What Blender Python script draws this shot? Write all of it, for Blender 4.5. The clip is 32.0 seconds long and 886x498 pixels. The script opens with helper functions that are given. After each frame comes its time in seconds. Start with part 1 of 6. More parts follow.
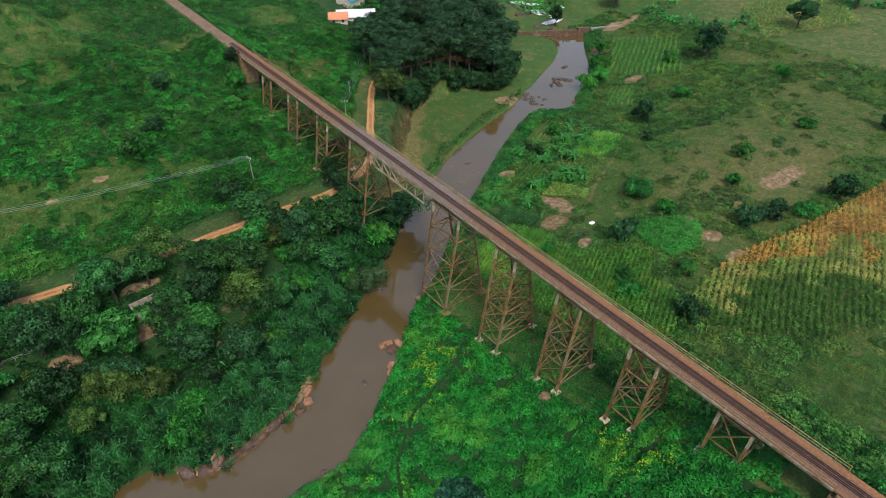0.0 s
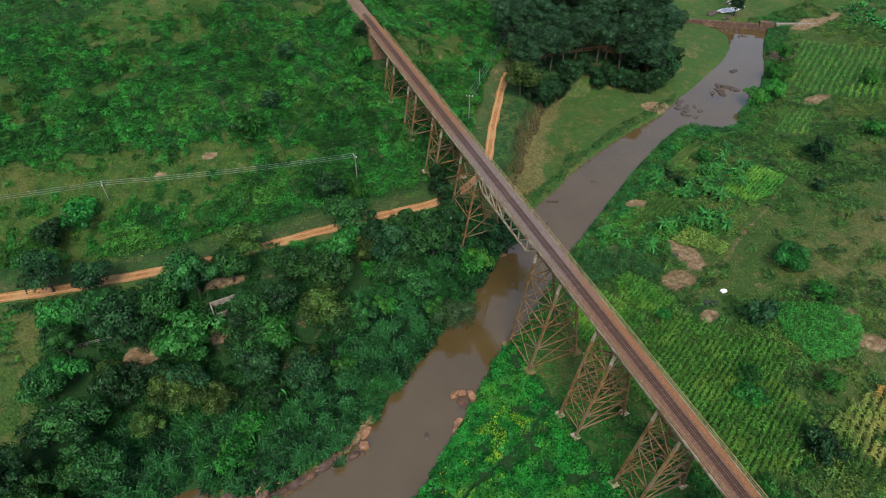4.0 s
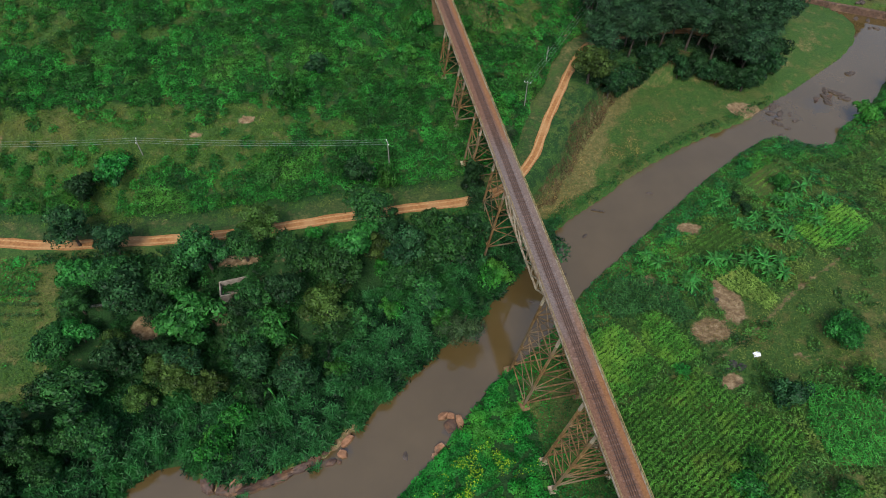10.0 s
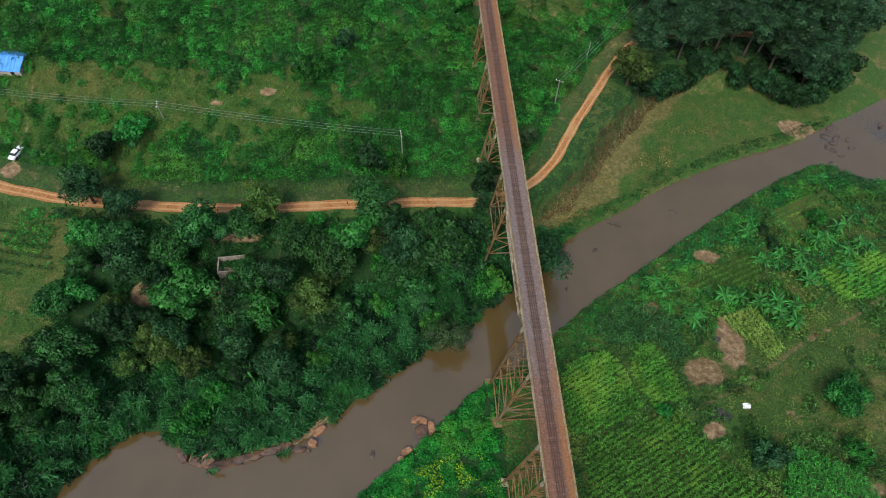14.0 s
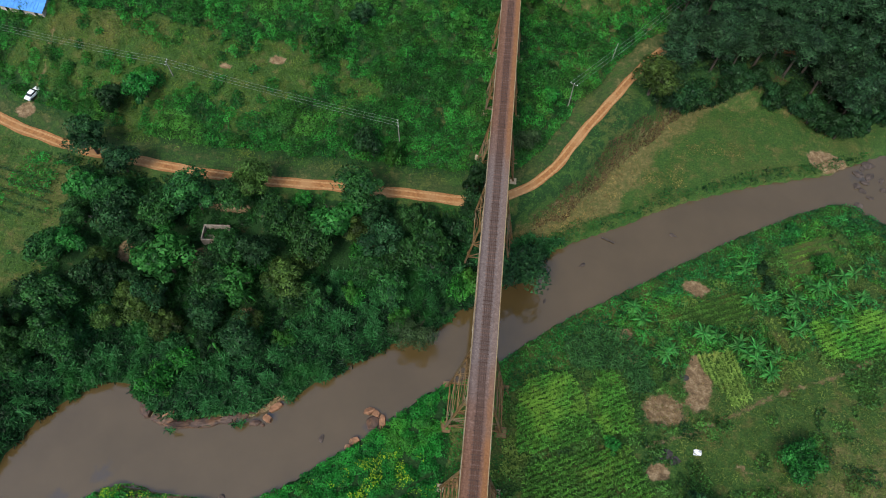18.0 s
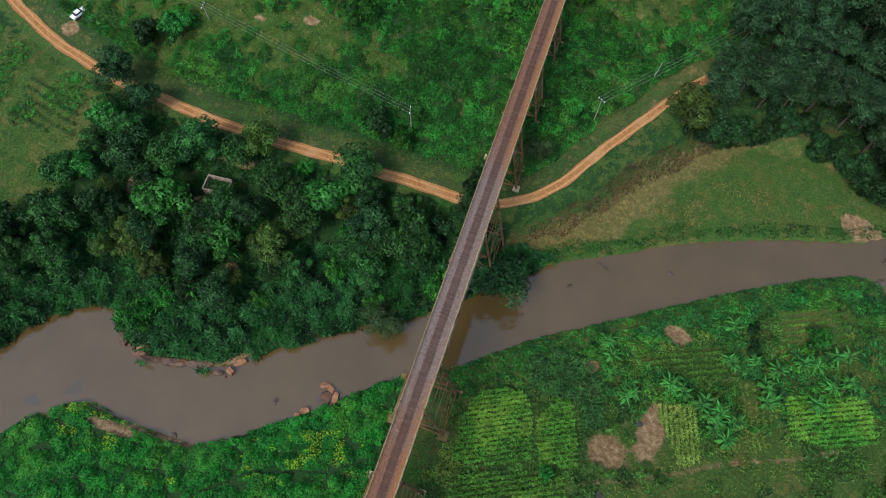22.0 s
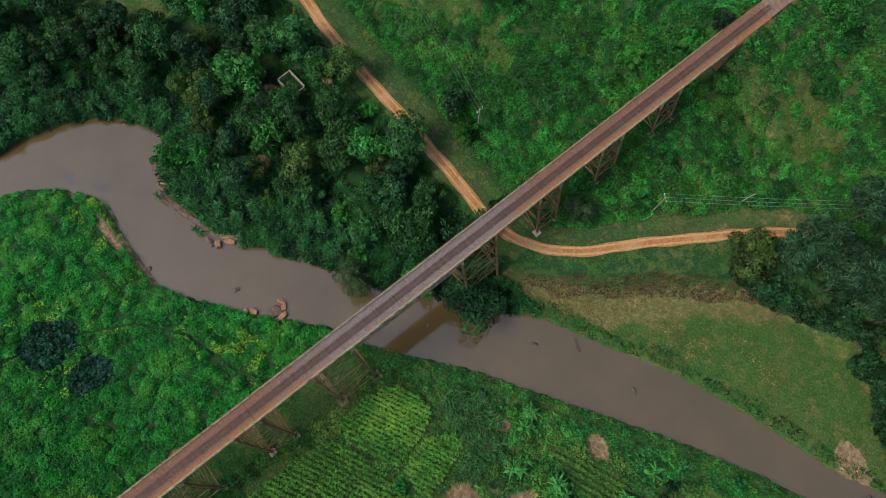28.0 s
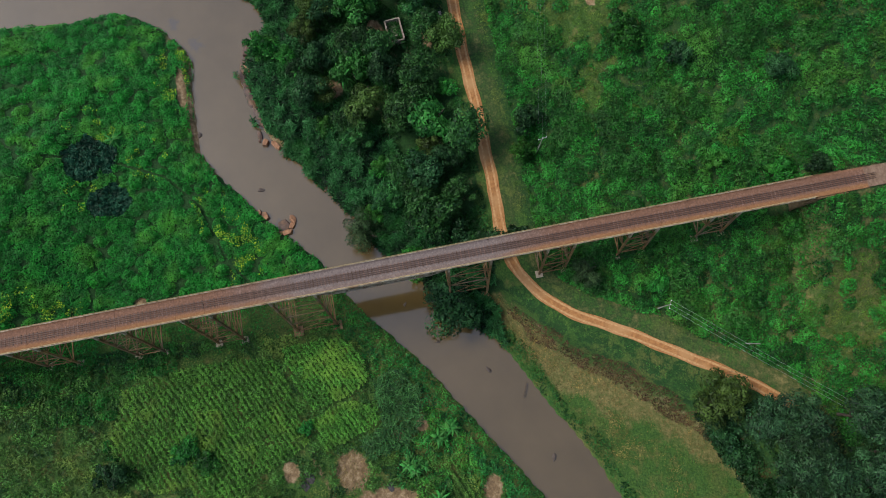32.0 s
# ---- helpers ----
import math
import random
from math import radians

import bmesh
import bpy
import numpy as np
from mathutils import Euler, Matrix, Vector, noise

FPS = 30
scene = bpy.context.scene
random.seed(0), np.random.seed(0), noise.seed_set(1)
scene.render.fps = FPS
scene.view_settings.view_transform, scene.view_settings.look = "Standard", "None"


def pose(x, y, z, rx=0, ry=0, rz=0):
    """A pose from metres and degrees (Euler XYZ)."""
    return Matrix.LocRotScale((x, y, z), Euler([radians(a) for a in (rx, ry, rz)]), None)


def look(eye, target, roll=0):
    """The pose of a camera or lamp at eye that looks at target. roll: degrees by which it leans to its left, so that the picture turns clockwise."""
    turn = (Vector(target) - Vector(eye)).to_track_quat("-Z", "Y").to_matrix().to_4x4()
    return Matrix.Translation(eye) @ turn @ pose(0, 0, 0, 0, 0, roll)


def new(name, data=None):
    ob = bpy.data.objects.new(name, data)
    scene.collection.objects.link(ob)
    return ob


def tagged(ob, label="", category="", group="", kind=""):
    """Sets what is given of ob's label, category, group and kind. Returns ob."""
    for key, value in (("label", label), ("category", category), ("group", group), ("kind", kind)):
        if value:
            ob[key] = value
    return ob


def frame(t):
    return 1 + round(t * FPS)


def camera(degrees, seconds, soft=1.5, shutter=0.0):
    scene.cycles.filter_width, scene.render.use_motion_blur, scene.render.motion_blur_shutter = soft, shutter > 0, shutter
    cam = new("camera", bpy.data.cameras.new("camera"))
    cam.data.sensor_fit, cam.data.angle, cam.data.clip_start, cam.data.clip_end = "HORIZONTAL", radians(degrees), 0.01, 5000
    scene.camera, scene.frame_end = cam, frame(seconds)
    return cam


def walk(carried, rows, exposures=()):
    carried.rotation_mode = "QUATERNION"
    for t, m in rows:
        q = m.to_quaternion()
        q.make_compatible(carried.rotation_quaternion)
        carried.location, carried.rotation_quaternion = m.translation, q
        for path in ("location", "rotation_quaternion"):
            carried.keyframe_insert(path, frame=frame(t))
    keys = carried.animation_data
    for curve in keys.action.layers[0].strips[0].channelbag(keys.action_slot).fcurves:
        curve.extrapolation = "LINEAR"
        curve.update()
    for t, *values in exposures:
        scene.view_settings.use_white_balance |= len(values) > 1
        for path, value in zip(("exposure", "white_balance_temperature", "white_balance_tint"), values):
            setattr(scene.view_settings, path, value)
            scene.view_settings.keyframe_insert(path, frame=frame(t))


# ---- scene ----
cam = camera(70.6, 32.0, soft=1.0)
METRES, EYE, TILT, LEAN, TURN = 160.0, 103.2, -38.2, 0.0, -37.9
ROWS = [
    (0.0, 0.0, 0.0, 0.0, 0.0, 0.0, -0.0),
    (0.5, 0.0024, 0.0142, 0.0187, 1.42, -0.71, -1.11),
    (1.0, 0.0046, 0.0284, 0.0364, 3.01, -1.44, -2.37),
    (1.5, 0.0067, 0.0421, 0.0538, 4.44, -2.18, -3.52),
    (2.0, 0.0087, 0.0548, 0.0712, 5.84, -2.97, -4.65),
    (2.5, 0.0105, 0.0672, 0.0876, 7.44, -3.78, -5.91),
    (3.0, 0.0118, 0.0785, 0.1036, 9.17, -4.66, -7.29),
    (3.5, 0.0141, 0.0896, 0.1187, 10.65, -5.5, -8.4),
    (4.0, 0.0159, 0.0993, 0.1336, 11.68, -6.34, -9.16),
    (4.5, 0.0173, 0.1084, 0.1472, 12.29, -7.09, -9.63),
    (6.5, 0.0281, 0.1372, 0.194, 15.34, -10.29, -11.96),
    (7.0, 0.0326, 0.1435, 0.2052, 16.29, -11.14, -12.62),
    (7.5, 0.0367, 0.1493, 0.2159, 17.13, -11.98, -13.24),
    (8.0, 0.0404, 0.1548, 0.2262, 17.82, -12.75, -13.77),
    (8.5, 0.0445, 0.1609, 0.2367, 18.41, -13.54, -14.2),
    (9.0, 0.049, 0.1669, 0.247, 19.07, -14.33, -14.66),
    (9.5, 0.0528, 0.1729, 0.2578, 19.78, -15.16, -15.19),
    (10.0, 0.0572, 0.1791, 0.2688, 20.97, -16.1, -16.01),
    (10.5, 0.0613, 0.1853, 0.2797, 22.18, -17.07, -16.84),
    (11.0, 0.0648, 0.1917, 0.2907, 23.27, -18.02, -17.59),
    (11.5, 0.0683, 0.1984, 0.302, 24.38, -19.0, -18.34),
    (12.0, 0.072, 0.2053, 0.3136, 25.45, -19.98, -19.03),
    (12.5, 0.0754, 0.2123, 0.3248, 26.38, -20.91, -19.65),
    (13.0, 0.0793, 0.2196, 0.336, 27.15, -21.79, -20.14),
    (13.5, 0.0836, 0.2272, 0.3474, 27.84, -22.65, -20.56),
    (14.0, 0.0877, 0.2348, 0.3587, 28.48, -23.5, -20.96),
    (14.5, 0.0921, 0.2427, 0.3705, 29.13, -24.37, -21.36),
    (16.5, 0.1092, 0.2749, 0.4172, 33.1, -28.35, -23.76),
    (17.0, 0.1139, 0.2836, 0.4294, 34.49, -29.53, -24.49),
    (17.5, 0.118, 0.2922, 0.441, 35.7, -30.63, -25.15),
    (18.0, 0.1222, 0.3012, 0.453, 36.9, -31.75, -25.75),
    (18.5, 0.1254, 0.31, 0.4649, 37.99, -32.86, -26.32),
    (19.0, 0.1279, 0.3189, 0.4772, 39.22, -34.1, -26.94),
    (19.5, 0.131, 0.3282, 0.4889, 40.58, -35.31, -27.59),
    (20.0, 0.1333, 0.3375, 0.5009, 41.96, -36.58, -28.22),
    (20.5, 0.1357, 0.3463, 0.512, 43.41, -37.82, -28.87),
    (21.0, 0.1378, 0.3562, 0.5245, 45.44, -39.43, -29.72),
    (21.5, 0.1385, 0.366, 0.537, 47.74, -41.23, -30.67),
    (22.0, 0.1397, 0.376, 0.5493, 49.8, -42.86, -31.46),
    (22.5, 0.1399, 0.3863, 0.562, 51.89, -44.58, -32.2),
    (23.0, 0.1399, 0.3969, 0.5747, 54.19, -46.42, -32.96),
    (23.5, 0.1391, 0.4072, 0.5873, 56.74, -48.42, -33.78),
    (24.0, 0.1387, 0.4179, 0.5998, 59.52, -50.52, -34.55),
    (24.5, 0.1359, 0.4283, 0.6132, 62.53, -52.91, -35.33),
    (25.0, 0.1336, 0.4391, 0.6263, 65.69, -55.32, -36.03),
    (25.5, 0.1301, 0.4494, 0.6391, 69.15, -57.94, -36.73),
    (27.5, 0.1058, 0.4878, 0.6902, 84.6, -69.91, -38.5),
    (28.0, 0.0978, 0.4971, 0.7028, 88.78, -73.12, -38.58),
    (28.5, 0.089, 0.5056, 0.7146, 93.13, -76.44, -38.54),
    (29.0, 0.0797, 0.5139, 0.7261, 97.74, -79.9, -38.27),
    (29.5, 0.0696, 0.5211, 0.7365, 102.29, -83.27, -37.87),
    (30.0, 0.0604, 0.5281, 0.7463, 106.66, -86.42, -37.28),
    (30.5, 0.0507, 0.5332, 0.7549, 110.81, -89.47, -36.6),
    (31.0, 0.0414, 0.5376, 0.7626, 114.85, -92.39, -35.78),
    (31.5, 0.0332, 0.5408, 0.7691, 118.93, -95.24, -34.83),
    (32.0, 0.0256, 0.5432, 0.7751, 122.87, -97.93, -33.75),
]
walk(cam, [(t, pose(0, 0, EYE, TILT, LEAN, TURN) @ pose(METRES * x, METRES * y, METRES * z, 90 + pitch, roll, yaw)) for t, x, y, z, yaw, pitch, roll in ROWS], exposures=((0.0, 0.91), (8.0, 0.82), (24.0, 0.74), (32.0, 0.72)))

# ---- light ----
world = bpy.data.worlds.new("overcast_sky")
scene.world = world
world.use_nodes = True
wn = world.node_tree
sky = wn.nodes.new("ShaderNodeTexSky")
sky.sky_type = "NISHITA"
sky.sun_disc = False
sky.sun_elevation = radians(52)
sky.sun_rotation = radians(200)
sky.air_density, sky.dust_density, sky.ozone_density = 1.0, 1.2, 1.0
haze = wn.nodes.new("ShaderNodeHueSaturation")
haze.inputs["Saturation"].default_value = 0.8
wn.links.new(sky.outputs["Color"], haze.inputs["Color"])
wn.links.new(haze.outputs["Color"], wn.nodes["Background"].inputs["Color"])
wn.nodes["Background"].inputs["Strength"].default_value = 0.13
sun_data = bpy.data.lights.new("sun", "SUN")
sun_data.energy, sun_data.angle, sun_data.color = 2.0, radians(20), (1.0, 0.96, 0.9)
sun = new("sun", sun_data)
sun.matrix_world = look((0, 0, 300), (0 + 0.21, 0 + 0.58, 300 - 0.79))


# ---- materials ----
def material(name, rough=0.8, metal=0.0):
    m = bpy.data.materials.new(name)
    m.use_nodes = True
    b = m.node_tree.nodes["Principled BSDF"]
    b.inputs["Roughness"].default_value = rough
    b.inputs["Metallic"].default_value = metal
    b.inputs["Specular IOR Level"].default_value = 0.3
    return m, m.node_tree, b


def noise_node(nt, scale, detail=4.0, rough=0.6):
    n = nt.nodes.new("ShaderNodeTexNoise")
    n.inputs["Scale"].default_value = scale
    n.inputs["Detail"].default_value = detail
    n.inputs["Roughness"].default_value = rough
    geo = nt.nodes.new("ShaderNodeNewGeometry")
    nt.links.new(geo.outputs["Position"], n.inputs["Vector"])
    return n.outputs["Fac"]


def ramp(nt, fac, stops):
    r = nt.nodes.new("ShaderNodeValToRGB")
    e = r.color_ramp.elements
    while len(e) < len(stops):
        e.new(0.5)
    for el, (p, c) in zip(e, stops):
        el.position, el.color = p, (*c, 1.0)
    nt.links.new(fac, r.inputs["Fac"])
    return r.outputs["Color"]


def mixed(nt, fac, a, b, mode="MIX"):
    m = nt.nodes.new("ShaderNodeMix")
    m.data_type, m.blend_type = "RGBA", mode
    for sock, v in ((m.inputs[0], fac), (m.inputs[6], a), (m.inputs[7], b)):
        if isinstance(v, (float, int)):
            sock.default_value = v
        elif isinstance(v, tuple):
            sock.default_value = (*v, 1.0)
        else:
            nt.links.new(v, sock)
    return m.outputs[2]


def calc(nt, op, a, b=0.0, c=None):
    m = nt.nodes.new("ShaderNodeMath")
    m.operation, m.use_clamp = op, False
    for i, v in enumerate((a, b, c)):
        if v is None:
            continue
        if isinstance(v, (float, int)):
            m.inputs[i].default_value = v
        else:
            nt.links.new(v, m.inputs[i])
    return m.outputs[0]


def span(nt, v, lo, hi):
    m = nt.nodes.new("ShaderNodeMapRange")
    m.interpolation_type = "SMOOTHSTEP"
    nt.links.new(v, m.inputs["Value"])
    m.inputs["From Min"].default_value, m.inputs["From Max"].default_value = lo, hi
    return m.outputs["Result"]


def attr(nt, name, out="Fac"):
    a = nt.nodes.new("ShaderNodeAttribute")
    a.attribute_name = name
    return a.outputs[out]


def relief(nt, bsdf, height, strength=0.5, distance=0.1):
    b = nt.nodes.new("ShaderNodeBump")
    b.inputs["Strength"].default_value, b.inputs["Distance"].default_value = strength, distance
    nt.links.new(height, b.inputs["Height"])
    nt.links.new(b.outputs["Normal"], bsdf.inputs["Normal"])


def speckled(name, stops, scale, rough=0.85, metal=0.0, big=None, bump=0.3, dist=0.05, each=0.0):
    """Two scales of variation: grain, and broad stains; each: how far single pieces differ in brightness."""
    m, nt, b = material(name, rough, metal)
    c = ramp(nt, noise_node(nt, scale), stops)
    if big:
        c = mixed(nt, span(nt, noise_node(nt, big[0], 3.0), 0.45, 0.7), c, big[1])
    if each:
        o = nt.nodes.new("ShaderNodeObjectInfo")
        v = calc(nt, "MULTIPLY_ADD", o.outputs["Random"], each, 1.0 - each / 2)
        hsv = nt.nodes.new("ShaderNodeHueSaturation")
        nt.links.new(v, hsv.inputs["Value"])
        nt.links.new(c, hsv.inputs["Color"])
        c = hsv.outputs["Color"]
    nt.links.new(c, b.inputs["Base Color"])
    relief(nt, b, noise_node(nt, scale * 1.7), bump, dist)
    return m


def leaf(name, dark, light, accent=None, patch=0.12, rough=0.5):
    """Foliage: each leaf's tint (random, with painted shade where it sits low or deep), broad patches of another tone,
    some light passing through.
    """
    m, nt, b = material(name, rough)
    b.inputs["Specular IOR Level"].default_value = 0.16
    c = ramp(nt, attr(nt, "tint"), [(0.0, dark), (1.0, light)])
    if accent:
        c = mixed(nt, span(nt, noise_node(nt, patch, 3.0), 0.5, 0.68), c, accent)
    o = nt.nodes.new("ShaderNodeObjectInfo")
    hsv = nt.nodes.new("ShaderNodeHueSaturation")
    nt.links.new(calc(nt, "MULTIPLY_ADD", o.outputs["Random"], 0.024, 0.486), hsv.inputs["Hue"])
    clump = calc(nt, "MULTIPLY_ADD", span(nt, noise_node(nt, 0.4, 3.0, 0.65), 0.32, 0.68), 0.7, 0.68)
    nt.links.new(calc(nt, "MULTIPLY", clump, calc(nt, "MULTIPLY_ADD", o.outputs["Random"], 0.65, 0.7)), hsv.inputs["Value"])
    nt.links.new(c, hsv.inputs["Color"])
    c = hsv.outputs["Color"]
    nt.links.new(c, b.inputs["Base Color"])
    tr = nt.nodes.new("ShaderNodeBsdfTranslucent")
    nt.links.new(c, tr.inputs["Color"])
    ms = nt.nodes.new("ShaderNodeMixShader")
    ms.inputs[0].default_value = 0.22
    nt.links.new(b.outputs[0], ms.inputs[1])
    nt.links.new(tr.outputs[0], ms.inputs[2])
    nt.links.new(ms.outputs[0], nt.nodes["Material Output"].inputs["Surface"])
    return m


def ground_material():
    """Grass with drier patches; the zone attribute lays bare soil (red), dry grass (green) and lush sward, also painted
    shade under dense growth (blue).
    """
    m, nt, b = material("grassy_earth", 0.95)
    sep = nt.nodes.new("ShaderNodeSeparateColor")
    nt.links.new(attr(nt, "zone", "Color"), sep.inputs[0])
    fine, mid, broad = noise_node(nt, 2.2, 6.0, 0.7), noise_node(nt, 0.35, 4.0), noise_node(nt, 0.05, 3.0)
    grass = ramp(nt, fine, [(0.3, (0.010, 0.038, 0.008)), (0.55, (0.038, 0.09, 0.014)), (0.8, (0.115, 0.165, 0.032))])
    olive = ramp(nt, fine, [(0.3, (0.034, 0.052, 0.012)), (0.8, (0.145, 0.145, 0.036))])
    grass = mixed(nt, span(nt, mid, 0.5, 0.7), grass, olive)
    grass = mixed(nt, span(nt, broad, 0.52, 0.7), grass, olive)
    dry = ramp(nt, noise_node(nt, 1.1, 6.0, 0.7), [(0.3, (0.05, 0.08, 0.016)), (0.5, (0.11, 0.105, 0.034)), (0.75, (0.25, 0.185, 0.075))])
    soil = ramp(nt, noise_node(nt, 0.9, 6.0, 0.7), [(0.3, (0.085, 0.054, 0.026)), (0.5, (0.18, 0.118, 0.06)), (0.75, (0.39, 0.29, 0.17))])
    # very dark green: shade painted on the ground between plants, and verge sward
    lush = ramp(nt, fine, [(0.3, (0.004, 0.022, 0.005)), (0.8, (0.02, 0.075, 0.012))])
    rag = calc(nt, "MULTIPLY_ADD", calc(nt, "SUBTRACT", noise_node(nt, 0.35, 8.0, 0.8), 0.5), 2.6, 0.0)
    c = mixed(nt, span(nt, calc(nt, "ADD", sep.outputs[2], rag), 0.35, 0.65), grass, lush)
    c = mixed(nt, span(nt, calc(nt, "ADD", sep.outputs[1], rag), 0.2, 0.9), c, dry)
    c = mixed(nt, span(nt, calc(nt, "ADD", sep.outputs[0], calc(nt, "MULTIPLY", rag, 0.6)), 0.42, 0.72), c, soil)
    nt.links.new(c, b.inputs["Base Color"])
    relief(nt, b, fine, 0.7, 0.35)
    return m


def water_material():
    m, nt, b = material("muddy_water", 0.06)
    b.inputs["Specular IOR Level"].default_value = 0.9
    b.inputs["IOR"].default_value = 1.6
    c = ramp(nt, noise_node(nt, 0.06, 4.0), [(0.35, (0.074, 0.049, 0.017)), (0.65, (0.09, 0.06, 0.023))])
    # shoals: submerged rock showing through
    geo = nt.nodes.new("ShaderNodeNewGeometry")
    rag = noise_node(nt, 0.5, 4.0)
    for x, y, r in ((-2.1, 66.5, 4.5), (-9, 61.5, 4.0), (49, 81, 2.6), (29, 81, 2.6), (178, 158, 7), (163, 156, 5)):
        far = nt.nodes.new("ShaderNodeVectorMath")
        far.operation = "DISTANCE"
        far.inputs[1].default_value = (x, y, 0)
        nt.links.new(geo.outputs["Position"], far.inputs[0])
        near = span(nt, calc(nt, "MULTIPLY_ADD", rag, -1.6 * r, far.outputs["Value"]), -0.2 * r, -0.75 * r)
        c = mixed(nt, calc(nt, "MULTIPLY", near, 0.7), c, (0.05, 0.042, 0.034))
    nt.links.new(c, b.inputs["Base Color"])
    relief(nt, b, noise_node(nt, 1.6, 3.0), 0.12, 0.03)
    return m


M_GROUND, M_WATER = ground_material(), water_material()
M_ROAD = speckled("dirt_road", [(0.3, (0.19, 0.08, 0.026)), (0.6, (0.32, 0.145, 0.05)), (0.85, (0.43, 0.23, 0.09))], 1.4, 0.95, big=(0.16, (0.35, 0.19, 0.08)), dist=0.08)
M_RUT = speckled("packed_rut", [(0.3, (0.3, 0.15, 0.058)), (0.8, (0.5, 0.3, 0.135))], 2.0, 0.95)
M_STEEL = speckled("weathered_steel", [(0.3, (0.065, 0.036, 0.013)), (0.5, (0.14, 0.078, 0.027)), (0.75, (0.24, 0.15, 0.058))], 0.9, 0.75, 0.0, big=(0.16, (0.14, 0.105, 0.06)), each=0.5)
M_PALE_STEEL = speckled("pale_painted_steel", [(0.3, (0.17, 0.135, 0.085)), (0.7, (0.34, 0.29, 0.21))], 1.2, 0.6, big=(0.4, (0.14, 0.075, 0.035)), each=0.25)


def deck_material():
    """Ballast and dust: grey over the river, rusty red towards both ends, oily along the track, orange dust blown to the east kerb."""
    m, nt, b = material("dusty_ballast", 0.95)
    geo = nt.nodes.new("ShaderNodeNewGeometry")
    xyz = nt.nodes.new("ShaderNodeSeparateXYZ")
    nt.links.new(geo.outputs["Position"], xyz.inputs[0])
    grain = noise_node(nt, 2.6, 6.0, 0.75)
    grey = ramp(nt, grain, [(0.3, (0.092, 0.068, 0.06)), (0.55, (0.155, 0.12, 0.108)), (0.8, (0.27, 0.225, 0.205))])
    red = ramp(nt, grain, [(0.3, (0.092, 0.043, 0.026)), (0.55, (0.16, 0.083, 0.052)), (0.8, (0.28, 0.175, 0.125))])
    orange = ramp(nt, grain, [(0.3, (0.17, 0.072, 0.022)), (0.7, (0.31, 0.145, 0.05))])
    y = calc(nt, "MULTIPLY_ADD", noise_node(nt, 0.08, 3.0), 30.0, xyz.outputs["Y"])
    off = calc(nt, "ABSOLUTE", calc(nt, "SUBTRACT", y, 122.0))
    ends = span(nt, off, 18.0, 36.0)
    c = mixed(nt, ends, grey, red)
    across = calc(nt, "MULTIPLY_ADD", noise_node(nt, 0.9, 4.0, 0.7), 0.9, calc(nt, "SUBTRACT", xyz.outputs["X"], 70.15 + 0.45))
    c = mixed(nt, calc(nt, "MULTIPLY", span(nt, across, 1.0, 1.5), calc(nt, "MULTIPLY_ADD", ends, 0.5, 0.12)), c, orange)
    c = mixed(nt, calc(nt, "MULTIPLY", span(nt, across, -1.5, -1.95), calc(nt, "MULTIPLY_ADD", ends, 0.18, 0.05)), c, orange)
    side = calc(nt, "ABSOLUTE", calc(nt, "SUBTRACT", xyz.outputs["X"], 70.15))
    side = calc(nt, "MULTIPLY_ADD", noise_node(nt, 1.5, 3.0), 0.5, side)
    c = mixed(nt, span(nt, side, 0.75, 1.2), mixed(nt, 0.38, c, (0.085, 0.05, 0.042)), c)
    nt.links.new(c, b.inputs["Base Color"])
    relief(nt, b, grain, 0.7, 0.07)
    return m


M_DECK = deck_material()
M_RAIL = speckled("dark_rail", [(0.3, (0.05, 0.03, 0.022)), (0.7, (0.12, 0.072, 0.054))], 3.0, 0.5, 0.3)
M_SLEEPER = speckled("worn_sleeper", [(0.3, (0.085, 0.05, 0.038)), (0.7, (0.17, 0.11, 0.088))], 3.0, 0.9, each=0.7)
M_RAILING = speckled("ochre_railing", [(0.3, (0.17, 0.115, 0.05)), (0.7, (0.36, 0.27, 0.13))], 1.5, 0.7, each=0.4)
M_SAND = speckled("trodden_sand", [(0.3, (0.11, 0.066, 0.042)), (0.55, (0.18, 0.115, 0.076)), (0.8, (0.28, 0.19, 0.13))], 1.6, 0.95, big=(0.25, (0.13, 0.085, 0.05)), dist=0.06)
M_STONE = speckled("cut_stone", [(0.3, (0.25, 0.19, 0.12)), (0.7, (0.46, 0.37, 0.26))], 1.6, 0.9, each=0.2)
M_RUST_STONE = speckled("stained_masonry", [(0.3, (0.1, 0.06, 0.028)), (0.7, (0.22, 0.14, 0.07))], 1.2, 0.9, each=0.3)
M_WEIR = speckled("dark_weir_masonry", [(0.3, (0.05, 0.028, 0.018)), (0.7, (0.12, 0.07, 0.046))], 1.2, 0.85, big=(0.4, (0.16, 0.1, 0.06)))
M_ROCK = speckled("river_rock", [(0.3, (0.13, 0.062, 0.032)), (0.55, (0.25, 0.125, 0.065)), (0.8, (0.38, 0.22, 0.13))], 0.9, 0.85, big=(0.35, (0.085, 0.06, 0.045)), bump=0.7, dist=0.15)
M_GREY_ROCK = speckled("grey_rock", [(0.3, (0.034, 0.026, 0.02)), (0.7, (0.105, 0.08, 0.066))], 1.3, 0.85, bump=0.7, dist=0.15, each=0.4)
M_WET_ROCK = speckled("wet_river_rock", [(0.3, (0.032, 0.02, 0.015)), (0.55, (0.07, 0.042, 0.031)), (0.8, (0.15, 0.088, 0.055))], 0.9, 0.6, big=(0.5, (0.13, 0.068, 0.034)), bump=0.7, dist=0.15)
